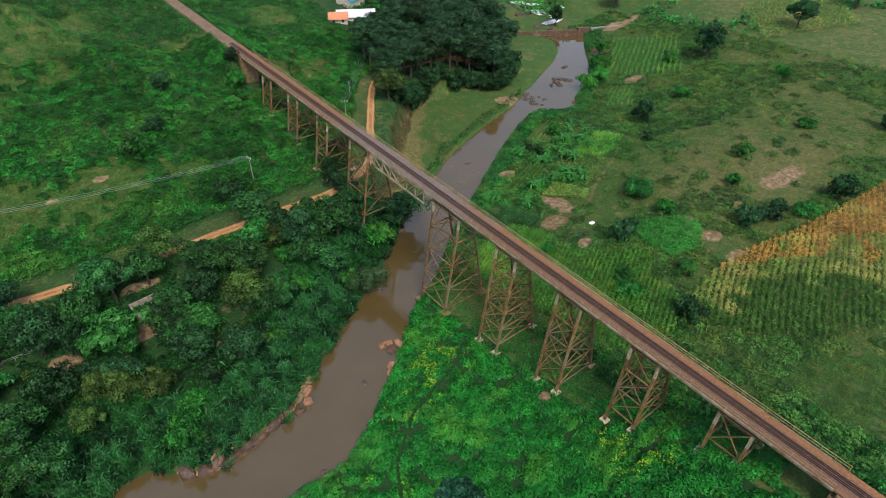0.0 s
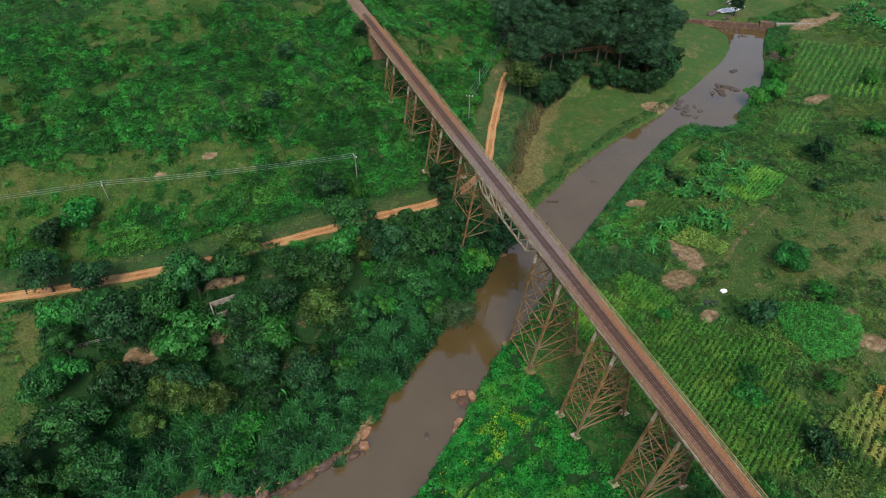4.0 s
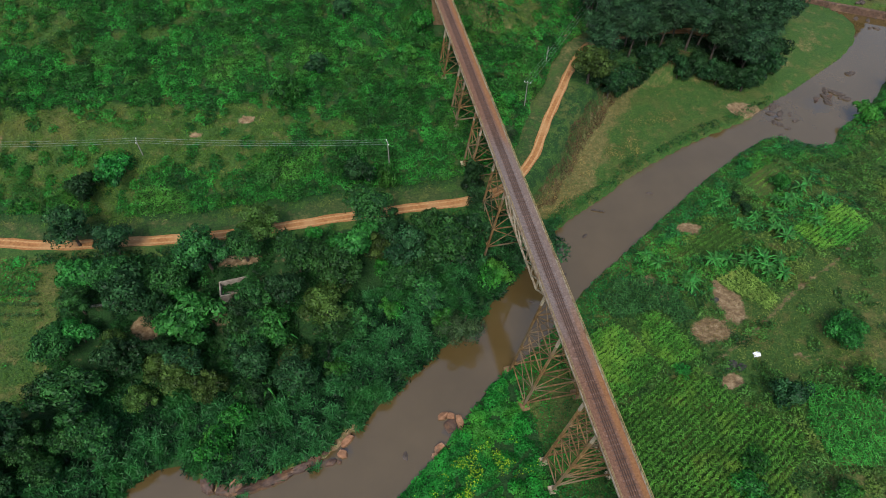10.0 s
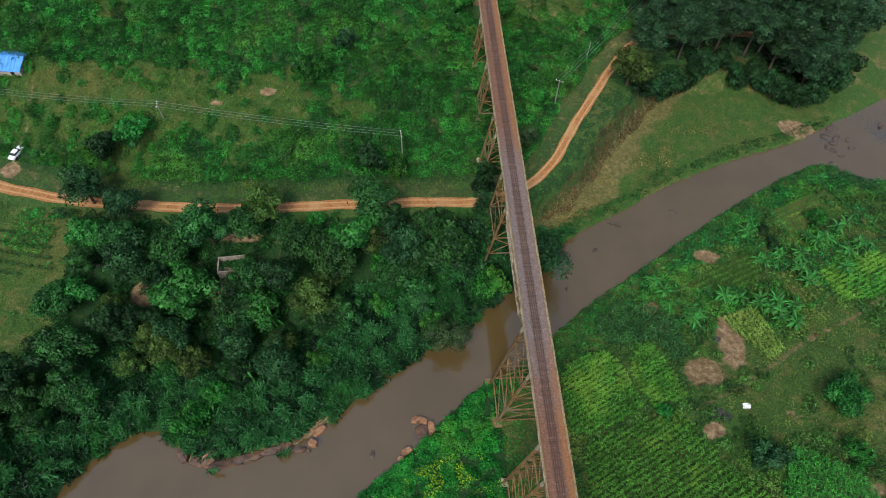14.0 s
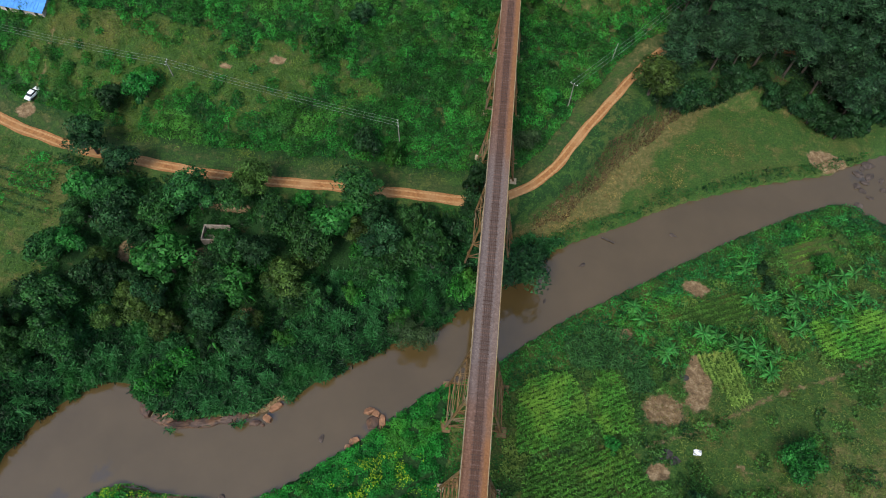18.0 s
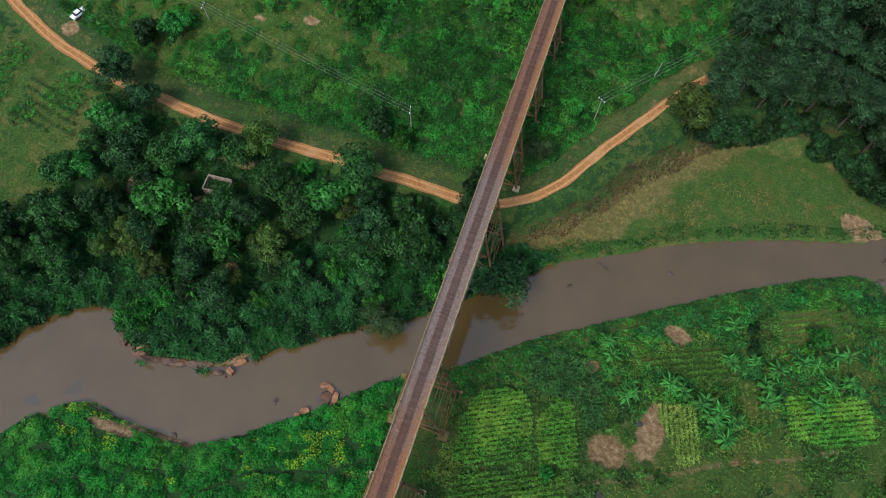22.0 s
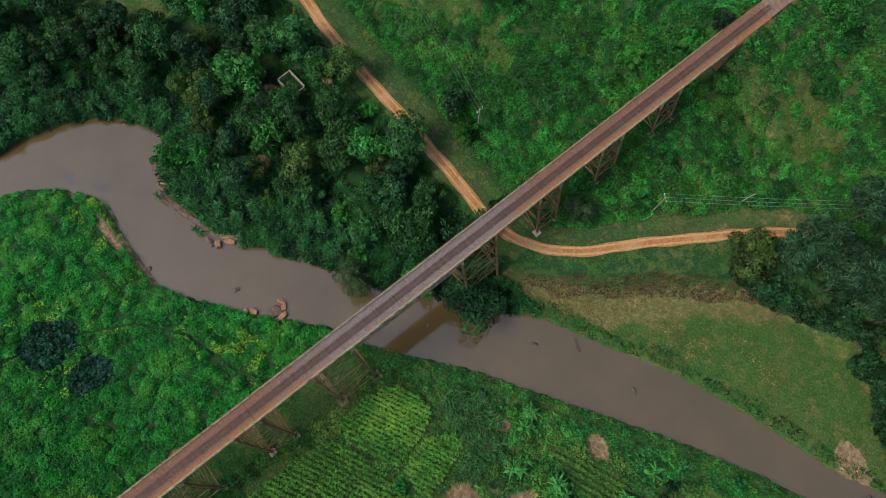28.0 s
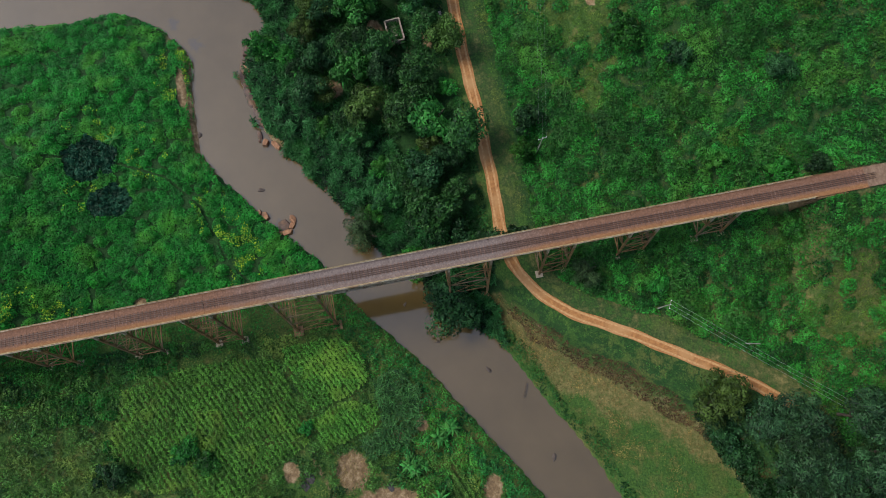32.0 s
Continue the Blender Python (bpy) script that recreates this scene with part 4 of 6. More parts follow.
x, y = scattered(-60, 60, 84, 133, 20)
dn, ds, dr, side, wet, north = facts(x, y)
keep = ~wet & north & (side < 0) & (dn > 12) & (dr > 2.6) & (x < 78) & clear_of_bridge(x, y) & (fnoise(x, y, 9, 62) < 0.62) & ~poly(x, y, GARDEN_PLOT)
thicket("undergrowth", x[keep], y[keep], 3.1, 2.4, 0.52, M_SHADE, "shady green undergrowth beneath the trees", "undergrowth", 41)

x, y = scattered(-70, 90, -24, 141, 9)
dn, ds, dr, side, wet, north = facts(x, y)
keep = poly(x, y, GARDEN_PLOT) & (side < 0) & (dr > 2.4) & (dn > 12)
thicket("garden_grass", x[keep], y[keep], 1.5, 0.7, 0.45, M_SWARD, "rough grass of an open garden plot", "grass", 45, 0.25, 0.9, 0.0)

keep &= fnoise(x, y, 11, 46) > 0.52
thicket("garden_shrubs", x[keep], y[keep], 2.6, 1.8, 0.5, M_WEED, "green shrubs spreading over an open garden plot", "shrubs", 47, floor=0.5)
# hillside north of the road
x, y = scattered(-72, 134, 122, 262, 32)
keep = (y < 222) | (rng.random(len(x)) < 0.4)
x, y = x[keep], y[keep]
dn, ds, dr, side, wet, north = facts(x, y)
f = fnoise(x, y, 20, 71)
near_bridge = np.exp(-(((x - 62) / 28) ** 2)) * (y < 215)
thick = sm(0.34, 0.5, f + 0.1 * sm(24, 10, dr) + 0.16 * near_bridge + 0.07 * sm(30, 60, x) - 0.14 * disc(x, y, 91, 195, 14, 24) - 0.06 * disc(x, y, -15, 160, 25, 14))
keep = north & (side > 0) & (dr > np.where(x > 70, 5.2, 7.2) + 1.2 * (vnoise(x, y, 4, 52) - 0.5)) & clear_of_bridge(x, y)
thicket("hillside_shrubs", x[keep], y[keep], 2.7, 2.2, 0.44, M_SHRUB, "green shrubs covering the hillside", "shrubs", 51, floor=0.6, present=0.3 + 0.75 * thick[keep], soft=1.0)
tuft = keep & (rng.random(len(x)) < 0.55)
thicket("hillside_bushes", x[tuft], y[tuft], 6.5, 4.2, 0.5, M_TALL_SHRUB, "taller rounded bushes standing in the hillside scrub", "bushes", 55, floor=1.2, present=0.05 + 0.4 * thick[tuft])
keep = north & (side > 0) & (dr > 4.5) & (rng.random(len(x)) > 0.4 * thick + 0.5) & clear_of_bridge(x, y)
thicket("hillside_grass", x[keep], y[keep], 1.4, 0.8, 0.5, M_GRASS, "rough olive grass on the hillside", "grass", 53, 0.25, 1.0, 0.0)

# far country
x, y = scattered(-210, 100, 420, 430, 0.9)
dn, ds, dr, side, wet, north = facts(x, y)
far = ((x < -88) | (x > 258) | (y > 258) | (x > 132) & (y > 215)) & ~wet
keep = far & (fnoise(x, y, 26, 81) > 0.47) & clear_of_bridge(x, y) & off_fields(x, y)
thicket("distant_shrubs", x[keep], y[keep], 6.0, 3.4, 1.7, M_SHRUB, "green shrubs on the distant slopes", "shrubs", 57)

# meadow below the road
x, y = scattered(76, 118, 225, 215, 12)
dn, ds, dr, side, wet, north = facts(x, y)
lea = north & (side < 0) & ~wet & (dr > 2.2)
edge = np.clip(6 + 0.2 * (x - 86), 5.5, 13)
keep = lea & (x < 166) & (dn > 0.2) & (dn < 2.2 + 2.4 * vnoise(x, y, 7, 14) - 0.02 * np.clip(x - 110, 0, 60))
thicket("bank_fringe", x[keep], y[keep], 1.9, 1.9, 0.5, M_SHADE, "lush green fringe of plants on the riverbank", "plants", 63, 0.4)
open_lea = lea & (dn > 3) & clear_of_bridge(x, y) & (dr > edge) & (x < 172)
straw = sm(0.42, 0.78, 0.5 * sm(128, 94, x) + 0.25 * sm(7, 1, dr - edge) + 0.14 * sm(4, 9, dn) + 0.75 * (fnoise(x, y, 7, 64) - 0.16)) * 0.9 + 0.04
pick = rng.random(len(x))
keep = open_lea & (pick < 0.62 * straw)
thicket("meadow_grass", x[keep], y[keep], 1.9, 0.6, 0.4, M_STRAW, "short yellowing meadow grass beside the river", "grass", 65, 0.25, 0.9, 0.0)
keep = open_lea & (pick > 1 - 0.55 * (1 - straw))
thicket("meadow_sward", x[keep], y[keep], 2.2, 0.5, 0.38, M_LEA, "short green meadow grass beside the river", "grass", 66, 0.25, 0.9, 0.0)
keep = open_lea & (x < 134) & (vnoise(x, y, 5.5, 72) + 0.2 * sm(125, 95, x) + 0.25 * (rng.random(len(x)) - 0.5) > 0.78)
thicket("straw_tussocks", x[keep], y[keep], 1.6, 0.6, 0.45, M_TUSSOCK, "pale dry tussocks in the meadow", "grass", 74, 0.18, 0.9, 0.0)
keep = north & (side < 0) & ~wet & (dr > 1.9) & (dr < np.clip(5 + 0.2 * (x - 86), 4.5, 12)) & (rng.random(len(x)) < 0.6)
thicket("verge_grass", x[keep], y[keep], 0.9, 0.35, 0.3, M_LEA, "green grass verge beside the dirt road", "grass", 67, 0.25, 0.9, 0.0)

# dead brush along the foot of the road bank and the front of the wood
x, y = scattered(80, 126, 162, 186, 30)
dn, ds, dr, side, wet, north = facts(x, y)
edge = np.clip(6 + 0.2 * (x - 86), 5.5, 13)
front = away(x, y, WOOD[1:7])[0]
band = (np.abs(dr - edge - 0.2) < 0.7 + 1.5 * vnoise(x, y, 4, 68)) & (x < 128) | (np.abs(front - 0.8) < 0.5 + 2.4 * vnoise(x, y, 5, 68)) & ~poly(x, y, WOOD)
keep = north & (side < 0) & ~wet & (dr > 2.6) & band & (vnoise(x, y, 6, 69) > 0.2)
thicket("dead_brush", x[keep], y[keep], 1.3, 1.0, 0.55, M_BRUSH, "dead brown brush along the foot of the road bank", "brush", 70, 0.2, 0.7)

# east of the viaduct, south bank
x, y = scattered(74, -40, 262, 200, 15)
dn, ds, dr, side, wet, north = facts(x, y)
south = ~north & ~wet & off_fields(x, y) & clear_of_bridge(x, y)
keep = south & (ds > 0.2) & (ds < 6 + 4 * vnoise(x, y, 9, 15)) & (rng.random(len(x)) < 0.9)
thicket("bank_growth", x[keep], y[keep], 1.8, 1.3, 0.55, M_BANK, "lush green growth along the river's edge", "plants", 83, 0.4)
f = fnoise(x, y, 17, 91) + 0.10 * disc(x, y, 172, 138, 22, 12) + 0.08 * disc(x, y, 120, 62, 26, 12) + 0.1 * disc(x, y, 95, 18, 30, 22) - 0.05 * disc(x, y, 165, 85, 40, 28)
thick = sm(0.39, 0.52, f)
keep = south & (ds > 6)
thicket("field_shrubs", x[keep], y[keep], 3.0, 2.1, 0.5, M_FIELD_SHRUB, "green shrubs scattered over rough pasture", "shrubs", 87, floor=0.6, present=0.1 + 0.9 * thick[keep])
keep = south & (ds > 7) & (rng.random(len(x)) > 0.6 * thick + 0.4)
thicket("pasture_grass", x[keep], y[keep], 1.3, 0.7, 0.45, M_PASTURE, "rough drying pasture grass", "grass", 89, 0.25, 0.9, 0.0)

x, y = scattered(73, -8, 100, 56, 26)
dn, ds, dr, side, wet, north = facts(x, y)
keep = off_fields(x, y) & clear_of_bridge(x, y) & (fnoise(x, y, 12, 98) + 0.12 * sm(84, 76, x) - 0.3 * disc(x, y, 93, 35, 7, 6) > 0.4)
thicket("viaduct_weeds", x[keep], y[keep], 2.6, 1.8, 0.5, M_BANK, "dark green weeds beside the viaduct's towers", "weeds", 99, 0.45)
x, y = scattered(100, 80, 122, 104, 14)
keep = (disc(x, y, 107.2, 89.6, 4.3, 3.7) + 0.35 * disc(x, y, 115.4, 96.2, 2.8, 6.2) > 0.25 + 0.5 * rng.random(len(x)))
thicket("straw_litter", x[keep], y[keep], 1.2, 0.14, 0.4, M_STRAW, "dry straw litter on a cleared plot", "litter", 97, 0.16, 0.4, 0.0)
x, y = scattered(84, 0, 120, 26, 22)
keep = poly(x, y, FIELDS["grass"]) & (vnoise(x, y, 3.0, 93) > 0.12)
thicket("grass_plot", x[keep], y[keep], 1.4, 0.6, 0.4, M_SWARD, "plot of bright green grass beside the viaduct", "grass", 95, 0.25, 0.8, 0.0)

x, y = scattered(98, 98, 160, 142, 15)
dn, ds, dr, side, wet, north = facts(x, y)
keep = ~wet & ~north & (ds > 3) & (ds < 30) & off_fields(x, y) & clear_of_bridge(x, y) & (fnoise(x, y, 8, 35) > 0.36) & (y > 100 - 0.1 * (x - 100))
thicket("garden_growth", x[keep], y[keep], 2.2, 1.9, 0.6, M_TALL_SHRUB, "mixed green garden plants between the plots", "plants", 36, 0.4)


# ---- crops ----
def crop(name, pts, turn, row, gap, height, mat, label, leaves=6, size=0.85, wilt=0.0, pick=None, spread=0.2):
    """Plants in rows: a tuft of arching blades for each; pick: which places of the plot to plant."""
    p = np.array(pts, float)
    c = p.mean(0)
    a = radians(turn)
    reach = np.hypot(*(p - c).T).max() + 1
    u, v = np.meshgrid(np.arange(-reach, reach, row), np.arange(-reach, reach, gap), indexing="ij")
    u = u.ravel() + rng.normal(0, 0.1, u.size) + 0.25 * np.sin(v.ravel() * 0.13)
    v = v.ravel() + rng.normal(0, gap * 0.25, v.size)
    x, y = c[0] + u * math.cos(a) - v * math.sin(a), c[1] + u * math.sin(a) + v * math.cos(a)
    keep = within(x, y, p) & (rng.random(len(x)) > 0.06 + wilt * (fnoise(x, y, 8, 5) > 0.55))
    if pick:
        keep &= pick(x, y)
    x, y = x[keep], y[keep]
    vigour = 0.7 + 0.5 * fnoise(x, y, 10, 17)
    x, y, vig = np.repeat(x, leaves), np.repeat(y, leaves), np.repeat(vigour, leaves)
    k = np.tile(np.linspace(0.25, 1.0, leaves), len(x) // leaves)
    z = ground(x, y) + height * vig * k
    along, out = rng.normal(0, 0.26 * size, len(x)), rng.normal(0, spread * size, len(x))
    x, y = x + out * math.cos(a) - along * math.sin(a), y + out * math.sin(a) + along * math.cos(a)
    # lower blades of each plant darkened: shade painted into the tint, plus random tone
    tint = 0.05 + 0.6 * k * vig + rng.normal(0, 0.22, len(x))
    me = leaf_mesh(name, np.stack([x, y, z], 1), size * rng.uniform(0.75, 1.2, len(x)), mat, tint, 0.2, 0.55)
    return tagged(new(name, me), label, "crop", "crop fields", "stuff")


crop("maize_field", FIELDS["maize_a"], -62, 0.95, 0.3, 1.5, M_CORN, "field of green maize in rows beside the viaduct", 9, 0.75, spread=0.2)
crop("maize_field", FIELDS["maize_d"], -62, 0.95, 0.3, 1.5, M_CORN, "plot of bright green maize beside a dark crop", 9, 0.75, spread=0.22)
crop("maize_field", FIELDS["maize_b"], -62, 1.05, 0.3, 1.4, M_CORN, "field of green and yellowing maize in rows", 8, 0.78, spread=0.19)
crop("maize_field", FIELDS["dense"], -20, 0.8, 0.34, 1.7, M_CORN_LUSH, "dense plot of lush bright green maize", 7, 0.8)
crop("dark_crop", FIELDS["dark"], -62, 1.0, 0.5, 1.9, M_CORN_DARK, "plot of tall dark green crop near the river", 10, 1.05, spread=0.34)
crop("crop_rows", FIELDS["rows_e"], -67, 1.35, 0.28, 1.0, M_CORN_GREEN, "plot of low green crop in rows on brown soil", 10, 0.7)
crop("yellow_crop", FIELDS["yellow"], 12, 0.95, 0.34, 0.9, M_CORN_DRY, "small plot of yellowing crop", 9, 0.75)
crop("yellow_crop", FIELDS["olive"], 12, 1.25, 0.36, 0.9, M_CORN_DRY, "plot of olive-yellow crop among banana plants", 6, 0.65, 0.3)
crop("yellow_crop", FIELDS["strip"], 20, 1.0, 0.4, 0.8, M_CORN_DRY, "narrow strip of yellowing crop beside a path", 6, 0.7)
crop("bright_crop", FIELDS["bright"], -65, 1.0, 0.3, 1.2, M_CORN, "plot of bright yellow-green maize", 9, 0.75, spread=0.2)
crop("crop_rows", FIELDS["upper"], -64, 1.5, 0.36, 0.8, M_CORN, "plot of low crop rows near the riverbank", 6, 0.6, 0.2)


def ripeness(x, y):
    """Metres beyond the line where the maize has turned, roughened."""
    return 0.47 * (x - 121) + 0.88 * (y - 47) + 22 * (fnoise(x, y, 9, 47) - 0.5)


crop("maize_field", FIELDS["wide"], -66, 1.3, 0.32, 1.6, M_CORN_DRY, "large field of ripening maize in curved rows", 9, 0.85, spread=0.26, pick=lambda x, y: (ripeness(x, y) < -1) & (ripeness(x, y) > -12))
crop("maize_field", FIELDS["wide"], -66, 1.3, 0.32, 1.7, M_CORN_GREEN, "part of the maize field that is still dark green", 9, 0.85, spread=0.26, pick=lambda x, y: ripeness(x, y) <= -12)
crop("ripe_field", FIELDS["wide"], -66, 1.3, 0.4, 1.3, M_CORN_RIPE, "dry orange-brown ripe part of the maize field", 9, 0.85, 0.1, spread=0.34, pick=lambda x, y: ripeness(x, y) >= -1)
crop("vegetable_rows", [(-46, 128.5), (-31, 126.5), (-28.5, 117.5), (-45, 116)], 80, 2.3, 0.5, 1.0, M_CORN_DARK, "rows of dark green vegetables in an open garden", 9, 0.7)
crop("maize_field", FIELDS["far"], -58, 2.0, 0.6, 1.8, M_CORN, "distant field of green maize in rows", 5, 1.2)
crop("maize_field", FIELDS["far_b"], -60, 1.6, 0.7, 1.5, M_CORN, "small distant plot of bright green maize", 5, 1.1)
crop("maize_field", FIELDS["far_c"], -40, 1.9, 0.9, 1.7, M_CORN_DRY, "distant plot of pale yellow maize", 5, 1.4)


# ---- trees ----
def crown_mesh(name, rad, high, mat, seed, blobs=14, per=130, size=0.5, aspect=0.55):
    """A crown of many leaves set on the outsides of a cluster of rounded boughs, centred on the origin."""
    r = np.random.default_rng(seed)
    c = r.normal(0, 1, (blobs, 3))
    c /= np.linalg.norm(c, axis=1)[:, None]
    c *= (r.random(blobs) ** 0.5)[:, None] * np.array([rad * 0.78, rad * 0.78, high * 0.6])
    c[:, 2] += high * 0.1
    br = rad * r.uniform(0.14, 0.44, blobs)
    pts, tint, face = [], [], []
    for i in range(blobs):
        d = r.normal(0, 1, (per, 3))
        d /= np.linalg.norm(d, axis=1)[:, None]
        d[:, 2] = np.where(d[:, 2] < -0.35, -d[:, 2], d[:, 2])
        q = c[i] + d * br[i] * r.uniform(0.72, 1.08, (per, 1)) * np.array([1, 1, 0.8])
        pts.append(q)
        face.append(d)
        # lighter towards the crown's top: light painted into the tint; rest random
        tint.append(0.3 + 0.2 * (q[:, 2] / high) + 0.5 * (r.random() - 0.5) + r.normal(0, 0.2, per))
    pts, tint = np.vstack(pts), np.concatenate(tint)
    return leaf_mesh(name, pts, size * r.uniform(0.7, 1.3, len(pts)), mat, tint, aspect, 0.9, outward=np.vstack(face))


def trunk_mesh(name, high, thick, seed, limbs=5, reach=2.0):
    """A tapered, slightly bent trunk with limbs."""
    r = np.random.default_rng(seed)
    vs, fs = [], []

    def tube(path, r0, r1, n=6):
        base = len(vs)
        for i, p in enumerate(path):
            w = r0 + (r1 - r0) * i / (len(path) - 1)
            for j in range(n):
                a = 2 * math.pi * j / n
                vs.append((p[0] + w * math.cos(a), p[1] + w * math.sin(a), p[2]))
        for i in range(len(path) - 1):
            for j in range(n):
                fs.append((base + i * n + j, base + i * n + (j + 1) % n, base + (i + 1) * n + (j + 1) % n, base + (i + 1) * n + j))

    bend = r.normal(0, 0.05, 2) * high
    path = [(bend[0] * t * t, bend[1] * t * t, -0.6 + (high + 0.6) * t) for t in (0, 0.25, 0.5, 0.75, 1)]
    tube(path, thick, thick * 0.35, 8)
    for i in range(limbs):
        t = r.uniform(0.4, 0.85)
        b = np.array([bend[0] * t * t, bend[1] * t * t, high * t])
        a = 2 * math.pi * (i + r.random() * 0.6) / limbs
        e = b + np.array([math.cos(a) * reach, math.sin(a) * reach, reach * r.uniform(0.5, 1.0)])
        tube([b, (b + e) / 2 + np.array([0, 0, 0.15 * reach]), e], thick * 0.4, thick * 0.12, 5)
    return plain(name, vs, fs, M_BARK)


KINDS = {}


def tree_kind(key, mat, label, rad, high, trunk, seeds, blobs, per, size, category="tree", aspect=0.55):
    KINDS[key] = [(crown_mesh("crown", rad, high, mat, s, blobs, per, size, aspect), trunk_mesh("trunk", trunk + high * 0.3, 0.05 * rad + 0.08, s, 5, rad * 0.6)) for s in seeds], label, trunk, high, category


tree_kind("broad", M_TREE_LEAF, "leafy green broad-crowned tree", 4.0, 3.4, 3.0, (1, 2, 3, 17), 28, 170, 0.46)
tree_kind("olive", M_OLIVE_LEAF, "olive-green tree with a rounded crown", 4.0, 3.2, 2.8, (4, 5, 18), 26, 170, 0.44)
tree_kind("bright", M_BRIGHT_LEAF, "bright green broad-leaved tree", 4.0, 2.8, 2.6, (6, 7), 24, 140, 0.62)
tree_kind("dark", M_DARK_LEAF, "dark green dense tree", 4.0, 3.6, 3.0, (8, 9, 19), 28, 170, 0.46)
tree_kind("tall", M_WOOD_LEAF, "tall dark green woodland tree", 4.2, 6.0, 7.0, (10, 11, 12), 40, 150, 0.62, "tree", 0.3)
tree_kind("bush", M_SHRUB, "rounded green bush in rough growth", 2.6, 1.8, 0.5, (13, 14), 18, 130, 0.36, "bush")
tree_kind("darkbush", M_DARK_LEAF, "dark rounded bush in rough growth", 2.6, 2.2, 0.6, (15, 20), 18, 130, 0.38, "bush")
tree_kind("grey", M_GREY_LEAF, "grey-green feathery small tree", 3.0, 2.6, 1.4, (16,), 26, 190, 0.3, "tree", 0.4)
tree_kind("mound", M_TALL_SHRUB, "large mounded green bush in the pasture", 4.6, 2.4, 0.5, (22,), 46, 190, 0.42, "bush")
ROLL = {}


def plant(key, x, y, s, zs=1.0, group=""):
    """Sets a tree of a kind on the ground; s: its size."""
    models, label, trunk, high, category = KINDS[key]
    n = ROLL[key] = ROLL.get(key, -1) + 1
    crown, stem = models[n % len(models)]
    z = float(ground(np.array([x]), np.array([y]))[0])
    t = thing("bush" if category == "bush" else "tree", x, y, max(z, 0.1) - 0.05, label, category, group)
    t.rotation_euler = (0, 0, rng.uniform(0, 6.28))
    wide = rng.uniform(0.88, 1.12)
    t.scale = (s * wide, s / wide, s * zs)
    part("trunk", stem, None, t)
    c = part("crown", crown, None, t)
    c.location = (0, 0, trunk + high * 0.45)
    return t


# riverside trees placed one by one
for key, x, y, s, zs in (("dark", 77.5, 117.5, 1.85, 0.8), ("grey", 56.0, 101.0, 1.8, 0.9), ("bush", 6.0, 83.5, 1.5, 1.2), ("bright", 2.5, 108, 1.35, 1.0), ("olive", 28, 106.5, 1.2, 1.0),
                         ("broad", 31.5, 103, 1.05, 1.0), ("olive", 16, 128.2, 1.15, 1.0), ("broad", 41, 127.5, 1.3, 1.0), ("bright", 36, 121.5, 1.35, 0.9), ("broad", 33, 115, 1.2, 1.0),
                         ("olive", 4.5, 95.5, 0.9, 1.0), ("dark", -23, 134.5, 1.1, 1.0), ("dark", -14, 130, 1.0, 1.0), ("dark", -34.5, 132, 0.95, 1.0), ("broad", 5.5, 122.5, 1.3, 1.0),
                         ("broad", 57, 116.5, 1.4, 1.0), ("broad", 50, 108, 1.0, 0.9), ("dark", -10.5, 116.5, 1.25, 1.0), ("broad", -2, 119, 1.1, 1.0), ("dark", -11, 103, 1.1, 1.0),
                         ("broad", -19, 96, 1.35, 1.0), ("olive", -4, 100.5, 0.9, 1.0), ("broad", 13.5, 104, 0.95, 1.0), ("dark", 20.5, 112, 1.05, 1.0), ("broad", 24, 119.5, 1.15, 1.0),
                         ("dark", 12, 110, 0.85, 1.0), ("olive", 22, 97, 0.8, 1.0), ("dark", 47, 117.5, 1.15, 1.0), ("broad", -24, 108, 1.0, 1.0), ("dark", -30, 91, 1.3, 1.0),
                         ("broad", -33, 80, 1.2, 1.0), ("dark", 0.5, 101, 0.9, 1.0), ("broad", -15, 90, 1.0, 1.0), ("olive", 42, 120, 0.95, 1.0), ("darkbush", 65, 122, 1.6, 1.3),
                         ("dark", 66, 128, 1.05, 0.9), ("bush", 66, 112, 1.5, 1.2), ("bush", 52, 103, 1.2, 1.0), ("bush", 27.5, 126, 1.0, 1.0), ("darkbush", 66.5, 135, 1.4, 1.4),
                         ("grey", 76.5, 147, 1.25, 1.0), ("bush", 46, 140, 1.1, 1.6), ("darkbush", 39.5, 142, 1.4, 1.2), ("bush", 82, 161.5, 1.0, 1.0), ("broad", -40, 96, 1.3, 1.0),
                         ("dark", -44, 84, 1.3, 1.0), ("broad", -38, 70, 1.2, 1.0), ("dark", -50, 70, 1.4, 1.0)):
    if poly(np.array([x]), np.array([y]), GARDEN_PLOT)[0]:
        continue
    plant(key, x, y, s * (1.0 if key in ("dark", "grey") and x > 50 else 1.22), zs, "riverside trees")
grove = [(2.5, 108), (28, 106.5), (16, 129), (41, 128.5), (36, 121.5), (5.5, 123.5), (57, 116.5), (-10.5, 116.5), (-19, 96), (10, 116), (8, 114)]
for i in range(900):
    x, y = rng.uniform(-62, 67), rng.uniform(62, 130)
    dn, ds, dr, side, wet, north = (v[0] for v in facts(np.array([x]), np.array([y])))
    if wet or not north or side > 0 or dn < 9 or dr < 7.5 or poly(np.array([x]), np.array([y]), GARDEN_PLOT)[0] or min(math.hypot(x - a, y - b) for a, b in grove) < 5.6 or fnoise(np.array([x]), np.array([y]), 22, 44)[0] < 0.36:
        continue
    grove.append((x, y))
    plant(("broad", "dark", "broad", "olive", "dark", "bright", "broad", "bush")[len(grove) % 8], x, y, rng.uniform(0.85, 1.25), 1.0, "riverside trees")
